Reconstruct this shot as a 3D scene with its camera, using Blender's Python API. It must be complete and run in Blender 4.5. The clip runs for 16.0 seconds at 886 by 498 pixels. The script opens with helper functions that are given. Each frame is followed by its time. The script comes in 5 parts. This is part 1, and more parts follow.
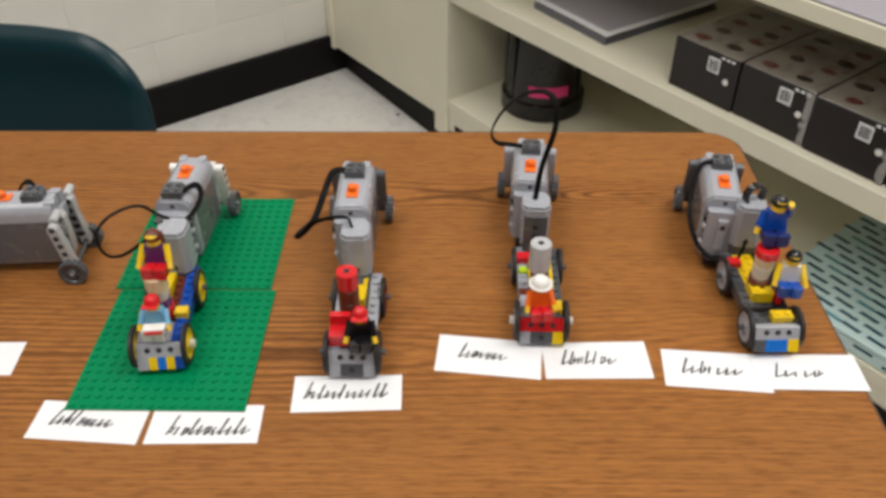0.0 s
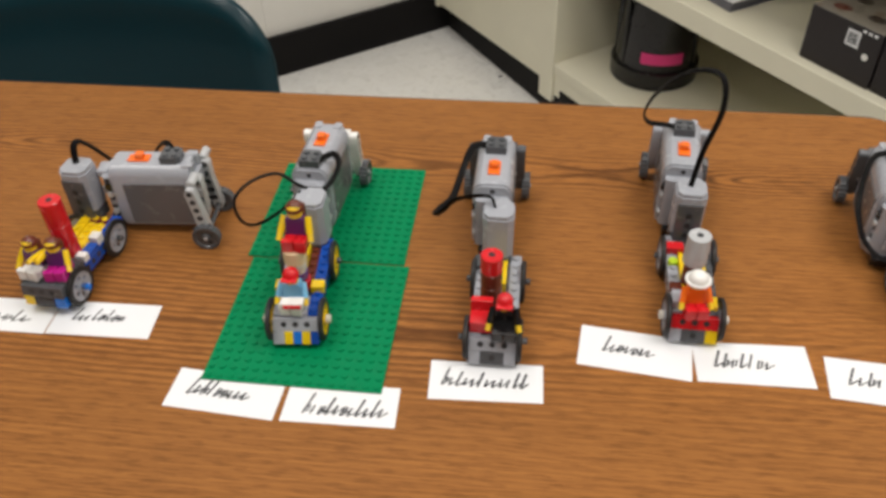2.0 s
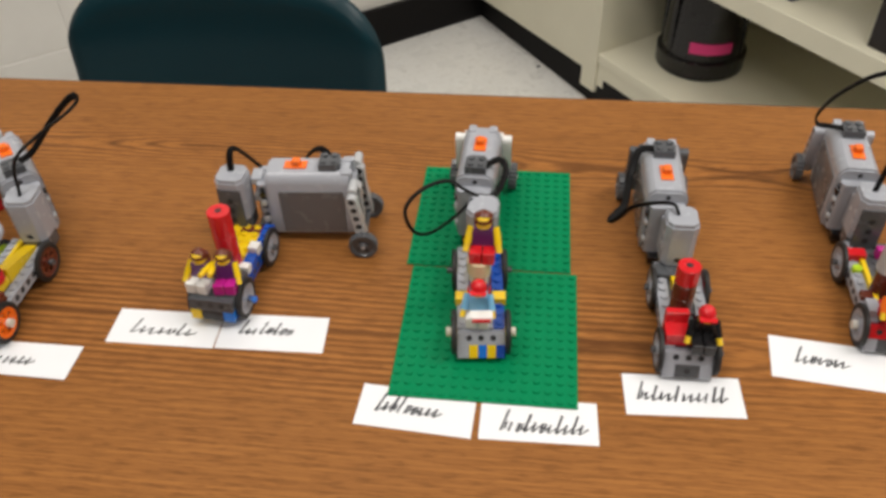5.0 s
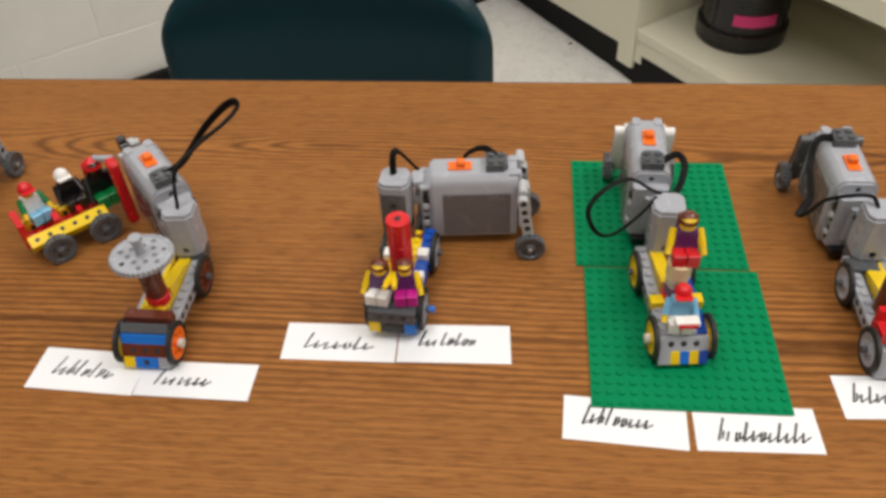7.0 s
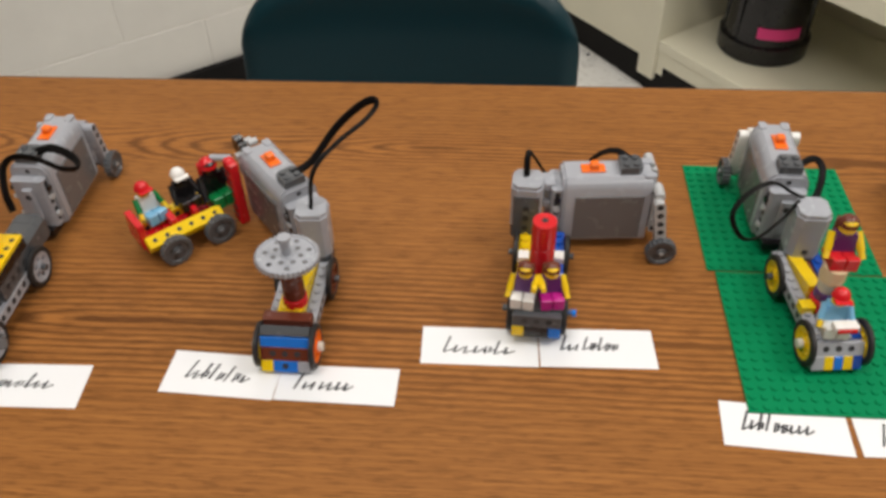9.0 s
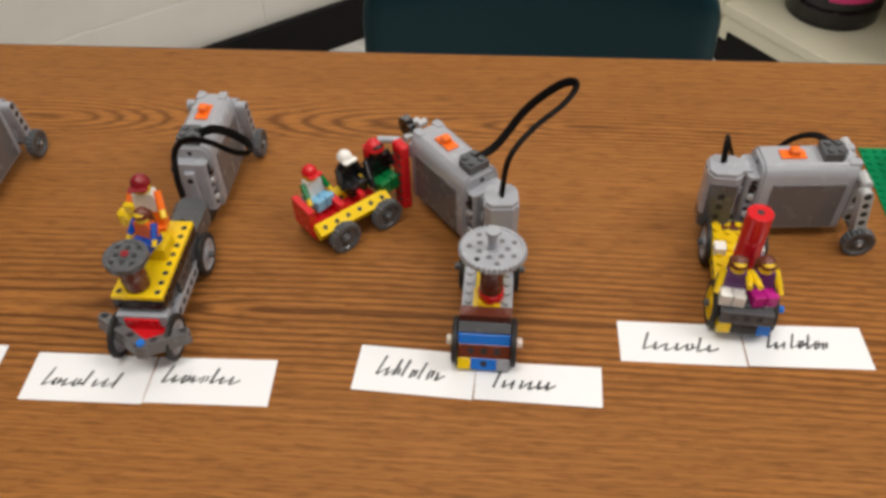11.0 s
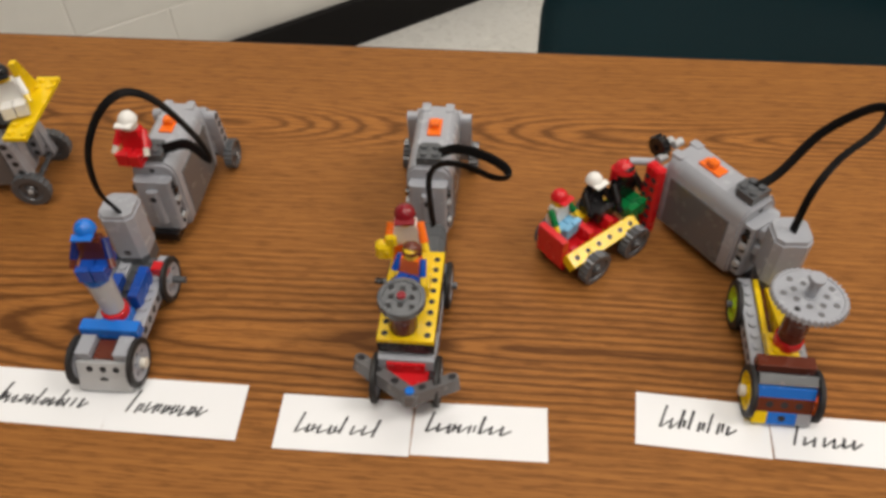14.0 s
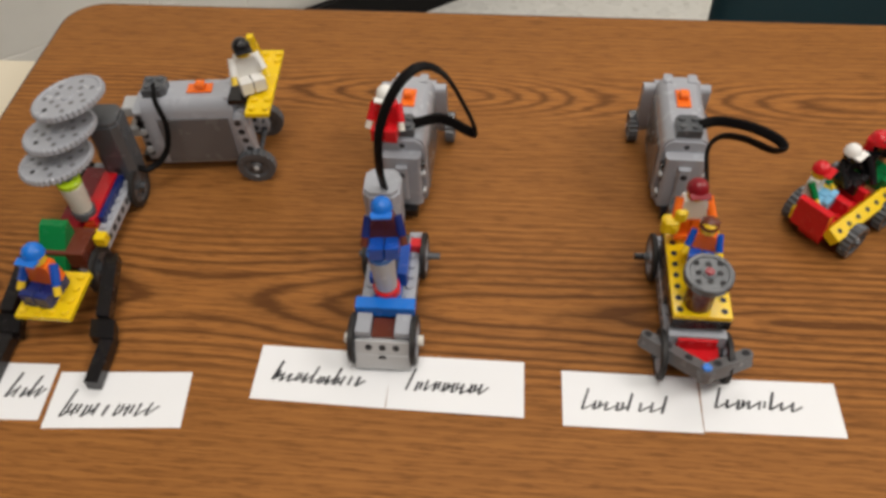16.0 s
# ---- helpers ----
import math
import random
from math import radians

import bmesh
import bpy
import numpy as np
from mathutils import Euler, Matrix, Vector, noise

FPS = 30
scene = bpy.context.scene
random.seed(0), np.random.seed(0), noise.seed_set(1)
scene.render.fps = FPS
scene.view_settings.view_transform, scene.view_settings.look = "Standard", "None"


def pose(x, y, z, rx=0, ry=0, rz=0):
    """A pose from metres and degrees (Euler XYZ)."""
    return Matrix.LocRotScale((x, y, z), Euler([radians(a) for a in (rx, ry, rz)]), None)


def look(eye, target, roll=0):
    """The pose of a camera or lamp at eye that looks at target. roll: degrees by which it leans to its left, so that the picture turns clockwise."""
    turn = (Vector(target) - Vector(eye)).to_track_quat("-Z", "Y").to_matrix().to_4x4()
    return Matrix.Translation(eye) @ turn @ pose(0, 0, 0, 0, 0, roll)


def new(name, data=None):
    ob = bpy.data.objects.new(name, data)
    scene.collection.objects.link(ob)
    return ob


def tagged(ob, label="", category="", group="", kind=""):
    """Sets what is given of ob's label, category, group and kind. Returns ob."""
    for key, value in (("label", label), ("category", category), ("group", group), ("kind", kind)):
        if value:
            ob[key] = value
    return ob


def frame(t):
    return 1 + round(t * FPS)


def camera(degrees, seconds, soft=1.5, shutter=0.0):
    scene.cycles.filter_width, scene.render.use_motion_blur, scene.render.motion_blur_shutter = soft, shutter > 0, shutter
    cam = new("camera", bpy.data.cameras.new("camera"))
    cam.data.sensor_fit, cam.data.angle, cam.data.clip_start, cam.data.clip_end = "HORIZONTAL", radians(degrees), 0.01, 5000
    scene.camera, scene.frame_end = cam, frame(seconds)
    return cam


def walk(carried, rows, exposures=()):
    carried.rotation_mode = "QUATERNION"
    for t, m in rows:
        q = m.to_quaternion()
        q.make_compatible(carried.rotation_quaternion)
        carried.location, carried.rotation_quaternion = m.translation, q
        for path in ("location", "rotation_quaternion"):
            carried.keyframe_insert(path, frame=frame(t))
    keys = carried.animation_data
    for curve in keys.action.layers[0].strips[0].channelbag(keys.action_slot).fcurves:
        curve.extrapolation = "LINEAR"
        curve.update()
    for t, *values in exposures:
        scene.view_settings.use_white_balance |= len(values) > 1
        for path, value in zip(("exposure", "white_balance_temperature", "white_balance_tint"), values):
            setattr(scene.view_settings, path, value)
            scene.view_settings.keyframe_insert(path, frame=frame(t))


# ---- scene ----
cam = camera(56.32, 16.0, soft=3.4)
PATH = [
    (0, (0.1065, -0.3921, 1.2294), (0.0997, 0.3888, 0.6048), -0.14),
    (0.5, (0.0889, -0.3812, 1.2257), (0.0556, 0.3873, 0.5867), -0.64),
    (1, (0.0921, -0.3745, 1.2290), (0.0385, 0.3843, 0.5798), -0.83),
    (1.5, (0.0865, -0.3678, 1.2313), (0.0083, 0.3878, 0.5809), -1.20),
    (2, (0.0583, -0.3614, 1.2234), (-0.0410, 0.3823, 0.5623), -1.62),
    (2.5, (0.0226, -0.3587, 1.2313), (-0.0692, 0.3866, 0.5709), -2.61),
    (3, (-0.0073, -0.3694, 1.2303), (-0.0755, 0.3729, 0.5637), -2.54),
    (5.5, (-0.0935, -0.3406, 1.2262), (-0.1922, 0.3890, 0.5495), -2.00),
    (6, (-0.1283, -0.3310, 1.2274), (-0.2223, 0.3915, 0.5424), -3.02),
    (6.5, (-0.1707, -0.3323, 1.2262), (-0.2581, 0.3851, 0.5350), -3.14),
    (7, (-0.2017, -0.3330, 1.2269), (-0.2827, 0.3830, 0.5336), -3.13),
    (7.5, (-0.2347, -0.3378, 1.2264), (-0.3054, 0.3948, 0.5495), -2.62),
    (8, (-0.2660, -0.3467, 1.2222), (-0.3133, 0.3876, 0.5450), -2.01),
    (10.5, (-0.3869, -0.3134, 1.2168), (-0.4618, 0.3869, 0.5069), -0.44),
    (11, (-0.4297, -0.3105, 1.2152), (-0.4955, 0.3818, 0.4966), -1.68),
    (11.5, (-0.4646, -0.3073, 1.2124), (-0.5109, 0.3801, 0.4876), -1.10),
    (12, (-0.5020, -0.3064, 1.2105), (-0.5378, 0.3733, 0.4779), -2.25),
    (12.5, (-0.5268, -0.2994, 1.2070), (-0.5672, 0.3725, 0.4675), -1.57),
    (13, (-0.5384, -0.2839, 1.2076), (-0.6183, 0.3825, 0.4663), -1.91),
    (13.5, (-0.5541, -0.2729, 1.2061), (-0.6557, 0.3946, 0.4685), -1.16),
    (14, (-0.5905, -0.2638, 1.2113), (-0.6681, 0.4019, 0.4691), -1.74),
    (14.5, (-0.6316, -0.2648, 1.2158), (-0.6976, 0.3984, 0.4703), -2.04),
    (15, (-0.6749, -0.2653, 1.2138), (-0.7444, 0.3868, 0.4588), -2.35),
    (15.5, (-0.7099, -0.2652, 1.2137), (-0.7809, 0.3769, 0.4504), -2.43),
    (16, (-0.7480, -0.2712, 1.2124), (-0.8286, 0.3664, 0.4463), -2.60),
]
walk(cam, [(t, look(e, g, r)) for t, e, g, r in PATH],
     exposures=((0, 0.02, 6380, 10), (1, 0.02, 6450, 10), (8, 0.03, 6480, 10), (11, 0.02, 6550, 10), (11.5, -0.12, 6550, 10), (12, -0.05, 6600, 10), (13.5, 0.0, 6700, 10), (16, -0.03, 6560, 10)))

# ---- world and lamps ----
TOP = 0.80                      # height of the table top
RA = radians(37.5)              # turn of the room against the table
RO = Vector((0.075, 1.702, 0))  # foot of the cabinet front, origin of the room's own axes
RU = Vector((math.cos(RA), math.sin(RA), 0))
RV = Vector((math.sin(RA), -math.cos(RA), 0))
ROOM = Matrix(((RU.x, -RV.x, 0, RO.x), (RU.y, -RV.y, 0, RO.y), (0, 0, 1, 0), (0, 0, 0, 1)))  # local x = u, local y = -v


def room(u, v, z):
    return RO + RU * u + RV * v + Vector((0, 0, z))


world = bpy.data.worlds.new("world")
scene.world = world
world.use_nodes = True
world.node_tree.nodes["Background"].inputs[0].default_value = (1.0, 0.95, 0.88, 1)
world.node_tree.nodes["Background"].inputs[1].default_value = 0.02

LAMPS = [(-0.35, 1.9, 26.5), (-2.0, 1.2, 19.0), (-1.9, 3.0, 15.0), (-0.8, 0.1, 11.0)]  # u, v, watts of added unseen lamps; last two fill toy fronts and back wall
for u, v, watts in LAMPS:
    la = bpy.data.lights.new("unseen_lamp", "AREA")
    la.shape, la.size, la.size_y, la.energy, la.color = "RECTANGLE", 1.15, 0.55, watts, (1.0, 0.95, 0.89)
    lo = new("unseen_lamp", la)
    lo.matrix_world = ROOM @ pose(u, -v, 2.66)


# ---- materials ----
def nodes_of(name):
    m = bpy.data.materials.new(name)
    m.use_nodes = True
    nt = m.node_tree
    return m, nt, nt.nodes["Principled BSDF"]


def noise_tex(nt, scale, detail=3.0, rough=0.5, coords="Object", stretch=None):
    tc = nt.nodes.new("ShaderNodeTexCoord")
    n = nt.nodes.new("ShaderNodeTexNoise")
    n.inputs["Scale"].default_value, n.inputs["Detail"].default_value, n.inputs["Roughness"].default_value = scale, detail, rough
    out = tc.outputs[coords]
    if stretch:
        mp = nt.nodes.new("ShaderNodeMapping")
        mp.inputs["Scale"].default_value = stretch
        nt.links.new(out, mp.inputs["Vector"])
        out = mp.outputs[0]
    nt.links.new(out, n.inputs["Vector"])
    return n


def ramp(nt, src, stops):
    r = nt.nodes.new("ShaderNodeValToRGB")
    el = r.color_ramp.elements
    while len(el) < len(stops):
        el.new(0.5)
    for e, (p, c) in zip(el, stops):
        e.position, e.color = p, (*c, 1) if len(c) == 3 else c
    nt.links.new(src, r.inputs[0])
    return r


def bump(nt, bsdf, src, strength, distance):
    b = nt.nodes.new("ShaderNodeBump")
    b.inputs["Strength"].default_value, b.inputs["Distance"].default_value = strength, distance
    nt.links.new(src, b.inputs["Height"])
    nt.links.new(b.outputs[0], bsdf.inputs["Normal"])
    return b


def mix_rgb(nt, kind, fac, a, b):
    m = nt.nodes.new("ShaderNodeMix")
    m.data_type, m.blend_type = "RGBA", kind
    for sock, val in ((m.inputs[0], fac), (m.inputs[6], a), (m.inputs[7], b)):
        if isinstance(val, bpy.types.NodeSocket):
            nt.links.new(val, sock)
        elif isinstance(val, (tuple, list)):
            sock.default_value = (*val, 1)
        else:
            sock.default_value = val
    return m.outputs[2]


def math_node(nt, op, a, b=0.0):
    m = nt.nodes.new("ShaderNodeMath")
    m.operation = op
    for sock, val in ((m.inputs[0], a), (m.inputs[1], b)):
        if isinstance(val, bpy.types.NodeSocket):
            nt.links.new(val, sock)
        else:
            sock.default_value = val
    return m.outputs[0]


def plastic(name, col, rough=0.22, spread=0.06, clear=0.0):
    """Moulded toy plastic: slight tone change from piece to piece, fine handling marks in the gloss."""
    m, nt, b = nodes_of(name)
    info = nt.nodes.new("ShaderNodeObjectInfo")
    n = noise_tex(nt, 120.0, 3.0)
    var = math_node(nt, "ADD", math_node(nt, "MULTIPLY", info.outputs["Random"], spread), 1.0 - spread / 2)
    soil = math_node(nt, "ADD", math_node(nt, "MULTIPLY", n.outputs[0], 0.08), 0.96)
    hsv = nt.nodes.new("ShaderNodeHueSaturation")
    hsv.inputs["Color"].default_value = (*col, 1)
    nt.links.new(math_node(nt, "MULTIPLY", var, soil), hsv.inputs["Value"])
    nt.links.new(hsv.outputs[0], b.inputs["Base Color"])
    r = ramp(nt, n.outputs[0], [(0.3, (rough * 0.8,) * 3), (0.7, (rough * 1.35,) * 3)])
    nt.links.new(r.outputs[0], b.inputs["Roughness"])
    bump(nt, b, n.outputs[0], 0.04, 0.0005)
    b.inputs["IOR"].default_value = 1.5
    if clear:
        b.inputs["Transmission Weight"].default_value = clear
    return m


M = {}
for nm, colour in {
    "light_grey": (0.365, 0.38, 0.42), "dark_grey": (0.085, 0.09, 0.098), "cover_grey": (0.135, 0.132, 0.136), "red": (0.62, 0.012, 0.018), "dark_red": (0.22, 0.008, 0.015),
    "yellow": (0.82, 0.56, 0.008), "blue": (0.008, 0.075, 0.42), "bright_blue": (0.01, 0.16, 0.62), "navy": (0.01, 0.022, 0.14), "sky": (0.2, 0.48, 0.72),
    "green": (0.002, 0.18, 0.045), "lime": (0.42, 0.6, 0.02), "black": (0.009, 0.008, 0.009), "white": (0.8, 0.79, 0.76), "cream": (0.72, 0.58, 0.36),
    "brown": (0.13, 0.03, 0.016), "orange": (0.9, 0.17, 0.015), "purple": (0.11, 0.03, 0.16), "magenta": (0.5, 0.015, 0.25), "pale_grey": (0.47, 0.48, 0.49),
    "warm_white": (0.68, 0.65, 0.58), "skin": (0.85, 0.58, 0.03),
}.items():
    M[nm] = plastic(nm + "_plastic", colour)
M["rubber"] = plastic("black_rubber", (0.014, 0.013, 0.013), 0.6)
M["cable"] = plastic("cable_sheath", (0.004, 0.0035, 0.0035), 0.5)
M["cable"].node_tree.nodes["Principled BSDF"].inputs["Specular IOR Level"].default_value = 0.12
# colours of flat discs that stand in for the shade inside holes
M["recess"] = plastic("recess_shade", (0.13, 0.13, 0.14), 0.5)
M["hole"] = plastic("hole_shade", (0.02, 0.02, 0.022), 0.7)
M["teal_ink"] = plastic("teal_ink", (0.012, 0.075, 0.1), 0.5)
M["plate_green"] = plastic("baseplate_green", (0.0, 0.21, 0.078), 0.5)
M["plate_green"].node_tree.nodes["Principled BSDF"].inputs["Specular IOR Level"].default_value = 0.1
M["spot_dark"] = plastic("dark_print", (0.045, 0.03, 0.025), 0.3)
M["spot_red"] = plastic("rust_print", (0.13, 0.035, 0.025), 0.3)
M["teal_mid"] = plastic("teal_mid_ink", (0.1, 0.3, 0.34), 0.5)
M["pink"] = plastic("pink_label", (0.8, 0.05, 0.24), 0.6)
M["chrome"] = nodes_of("steel_tube")[0]
cb = M["chrome"].node_tree.nodes["Principled BSDF"]
cb.inputs["Metallic"].default_value, cb.inputs["Roughness"].default_value, cb.inputs["Base Color"].default_value = 1.0, 0.22, (0.6, 0.6, 0.6, 1)


def wood_laminate():
    m, nt, b = nodes_of("oak_laminate")
    tc = nt.nodes.new("ShaderNodeTexCoord")
    sep = nt.nodes.new("ShaderNodeSeparateXYZ")
    nt.links.new(tc.outputs["Object"], sep.inputs[0])
    # growth rings cut lengthwise: about each heart line the depth of the heart swells and sinks, which opens nested eyes and arches
    g = lambda v: (v,) * 3
    mul, add = lambda a, b: math_node(nt, "MULTIPLY", a, b), lambda a, b: math_node(nt, "ADD", a, b)
    wander = noise_tex(nt, 1.0, 1.0, 0.4, stretch=(2.2, 2.0, 1.0))
    fray = noise_tex(nt, 1.0, 3.0, 0.6, stretch=(24.0, 190.0, 1.0))
    y1 = add(sep.outputs[1], mul(math_node(nt, "SUBTRACT", wander.outputs[0], 0.5), 0.03))
    figure_mask = pale_mask = None
    for heart, width, along, depth, rise, reach in ((0.226, 0.0046, 4.0, 0.12, 0.44, 0.030), (0.024, 0.0056, 2.7, 0.17, 0.5, 0.075)):
        d = math_node(nt, "SUBTRACT", y1, heart)
        swell = noise_tex(nt, 1.0, 0.0, 0.3, stretch=(along, 0.4, 1.0))
        h = mul(math_node(nt, "MAXIMUM", math_node(nt, "SUBTRACT", swell.outputs[0], rise), 0.0), depth)
        r = math_node(nt, "SQRT", add(add(mul(d, d), mul(h, h)), 0.000004), 0.0)
        r = add(r, mul(fray.outputs[0], 0.0032))
        saw = math_node(nt, "FRACT", math_node(nt, "DIVIDE", r, width), 0.0)
        late = ramp(nt, saw, [(0.0, g(0.0)), (0.42, g(0.0)), (0.66, g(1.0)), (0.78, g(0.9)), (0.92, g(0.0))])
        near = ramp(nt, math_node(nt, "DIVIDE", math_node(nt, "ABSOLUTE", d, 0.0), reach), [(0.0, g(0.95)), (0.55, g(0.8)), (1.0, g(0.2))])
        here = mul(late.outputs[0], near.outputs[0])
        if heart < 0.1:
            here = mul(here, ramp(nt, sep.outputs[0], [(0.0, g(1.0)), (0.14, g(0.35))]).outputs[0])
        early = ramp(nt, saw, [(0.0, g(0.4)), (0.12, g(1.0)), (0.34, g(1.0)), (0.5, g(0.0)), (0.93, g(0.0))])
        pale = mul(early.outputs[0], near.outputs[0])
        pale_mask = pale if pale_mask is None else math_node(nt, "MAXIMUM", pale_mask, pale)
        figure_mask = here if figure_mask is None else math_node(nt, "MAXIMUM", figure_mask, here)
    patch = noise_tex(nt, 1.0, 2.0, 0.5, stretch=(4.0, 14.0, 1.0))
    figure_mask = mul(figure_mask, ramp(nt, patch.outputs[0], [(0.3, g(0.7)), (0.55, g(1.0))]).outputs[0])
    # straight fine grain between the arches, and short pores
    line = noise_tex(nt, 1.0, 2.0, 0.55, stretch=(10.0, 420.0, 1.0))
    lr = ramp(nt, line.outputs[0], [(0.4, g(0.0)), (0.64, g(1.0))])
    pores = noise_tex(nt, 1.0, 3.0, 0.65, stretch=(55.0, 640.0, 1.0))
    pr = ramp(nt, pores.outputs[0], [(0.34, g(1.0)), (0.52, g(0.0))])
    tone = noise_tex(nt, 1.0, 3.0, 0.5, stretch=(1.4, 11.0, 1.0))
    base = mix_rgb(nt, "MIX", mul(lr.outputs[0], 0.3), (0.335, 0.139, 0.037), (0.15, 0.056, 0.014))
    base = mix_rgb(nt, "MIX", mul(figure_mask, 0.82), base, (0.064, 0.021, 0.006))
    base = mix_rgb(nt, "MULTIPLY", pale_mask, base, (1.16, 1.13, 1.08))
    base = mix_rgb(nt, "MIX", mul(pr.outputs[0], 0.55), base, (0.1, 0.036, 0.01))
    base = mix_rgb(nt, "MULTIPLY", 0.5, base, ramp(nt, tone.outputs[0], [(0.3, (0.86, 0.84, 0.82)), (0.7, (1.1, 1.08, 1.06))]).outputs[0])
    nt.links.new(base, b.inputs["Base Color"])
    smear = noise_tex(nt, 9.0, 4.0, 0.6)
    nt.links.new(ramp(nt, smear.outputs[0], [(0.3, (0.44,) * 3), (0.75, (0.58,) * 3)]).outputs[0], b.inputs["Roughness"])
    b.inputs["Specular IOR Level"].default_value = 0.12
    bump(nt, b, pores.outputs[0], 0.08, 0.0004)
    return m


def painted(name, col, rough=0.5, grain=260.0, depth=0.0006, stain=0.12):
    m, nt, b = nodes_of(name)
    n1, n2 = noise_tex(nt, 3.2, 5.0, 0.6), noise_tex(nt, grain, 3.0)
    tint = ramp(nt, n1.outputs[0], [(0.3, tuple(c * (1 - stain) for c in col)), (0.7, col)])
    nt.links.new(tint.outputs[0], b.inputs["Base Color"])
    b.inputs["Roughness"].default_value = rough
    bump(nt, b, n2.outputs[0], 0.25, depth)
    return m


def vinyl_floor():
    m, nt, b = nodes_of("vinyl_floor_tile")
    n1, n2, n3 = noise_tex(nt, 2.0, 4.0, 0.6), noise_tex(nt, 70.0, 4.0, 0.7), noise_tex(nt, 14.0, 2.0, 0.5)
    c = mix_rgb(nt, "MIX", ramp(nt, n2.outputs[0], [(0.52, (0, 0, 0)), (0.66, (1, 1, 1))]).outputs[0], (0.82, 0.815, 0.785), (0.68, 0.665, 0.63))
    c = mix_rgb(nt, "MULTIPLY", 0.5, c, ramp(nt, n1.outputs[0], [(0.3, (0.82, 0.8, 0.77)), (0.65, (1, 1, 1))]).outputs[0])
    nt.links.new(c, b.inputs["Base Color"])
    nt.links.new(ramp(nt, n3.outputs[0], [(0.3, (0.22,) * 3), (0.7, (0.38,) * 3)]).outputs[0], b.inputs["Roughness"])
    return m


def blotched(name, ground, mark, mark2):
    """Printed carton: grey ground with dark and reddish spots."""
    m, nt, b = nodes_of(name)
    n1, n2 = noise_tex(nt, 26.0, 2.0, 0.4), noise_tex(nt, 34.0, 2.0, 0.4, stretch=(1, 1.4, 1))
    c = mix_rgb(nt, "MIX", ramp(nt, n1.outputs[0], [(0.6, (0, 0, 0)), (0.66, (1, 1, 1))]).outputs[0], ground, mark)
    c = mix_rgb(nt, "MIX", ramp(nt, n2.outputs[0], [(0.63, (0, 0, 0)), (0.68, (1, 1, 1))]).outputs[0], c, mark2)
    nt.links.new(c, b.inputs["Base Color"])
    b.inputs["Roughness"].default_value = 0.3
    b.inputs["Coat Weight"].default_value = 0.5
    return m


WOOD = wood_laminate()
WALL = painted("wall_paint", (0.82, 0.80, 0.75), 0.45, 180.0, 0.0012)
BASE = painted("black_vinyl_base", (0.010, 0.009, 0.009), 0.55, 90.0, 0.0004, 0.3)
BASE.node_tree.nodes["Principled BSDF"].inputs["Specular IOR Level"].default_value = 0.12
CAB = painted("cream_paint", (0.79, 0.755, 0.6), 0.42, 240.0, 0.0004, 0.1)
CREAM_TOP = painted("cream_laminate", (0.8, 0.72, 0.56), 0.4, 300.0, 0.0003)
COUNTER = painted("grey_laminate", (0.42, 0.4, 0.45), 0.35, 300.0, 0.0003)
# unseen walls and ceiling, coloured dark so that less light bounces back
PLAIN = painted("dimmed_wall_paint", (0.26, 0.24, 0.21), 0.6, 180.0, 0.0012)
CEIL = painted("dimmed_ceiling_tile", (0.42, 0.41, 0.39), 0.9, 120.0, 0.003)
FLOOR = vinyl_floor()
TEAL = painted("teal_shell", (0.003, 0.028, 0.038), 0.34, 420.0, 0.0003, 0.15)
TEAL.node_tree.nodes["Principled BSDF"].inputs["Specular IOR Level"].default_value = 0.3
PAPER = painted("card_paper", (0.84, 0.85, 0.87), 0.8, 400.0, 0.0001, 0.04)
INK = painted("ink", (0.02, 0.02, 0.024), 0.7, 400.0, 0.00005)
CARTON = painted("black_carton", (0.018, 0.013, 0.014), 0.3, 34.0, 0.004, 0.3)
cb = CARTON.node_tree.nodes["Principled BSDF"]
cb.inputs["Coat Weight"].default_value, cb.inputs["Coat Roughness"].default_value = 0.25, 0.16
cb.inputs["Specular IOR Level"].default_value = 0.25
CARTON_TOP = blotched("printed_carton_top", (0.26, 0.235, 0.2), (0.2, 0.18, 0.155), (0.2, 0.15, 0.12))
TEAL_PRINT = painted("pale_teal_card", (0.6, 0.78, 0.78), 0.45, 300.0, 0.0002, 0.12)
SLATE = painted("slate_board", (0.13, 0.13, 0.155), 0.5, 300.0, 0.0003)
# see-through film, whitened to carry the glare on the wrap
WRAP = painted("glare_wrap", (0.75, 0.72, 0.7), 0.2, 60.0, 0.004)
WRAP.node_tree.nodes["Principled BSDF"].inputs["Alpha"].default_value = 0.3
EDGE = painted("brown_edge_band", (0.09, 0.04, 0.018), 0.45, 300.0, 0.0003)


# ---- mesh kit: lengths in millimetres, turned into metres when a part is made ----
def catmull(pts, n=8):
    pts = [Vector(p) for p in pts]
    full = [pts[0] * 2 - pts[1], *pts, pts[-1] * 2 - pts[-2]]
    out = []
    for i in range(1, len(full) - 2):
        a, b, c, d = full[i - 1 : i + 3]
        for k in range(n):
            t = k / n
            out.append(0.5 * (2 * b + (c - a) * t + (2 * a - 5 * b + 4 * c - d) * t * t + (3 * b - a - 3 * c + d) * t**3))
    return out + [pts[-1]]


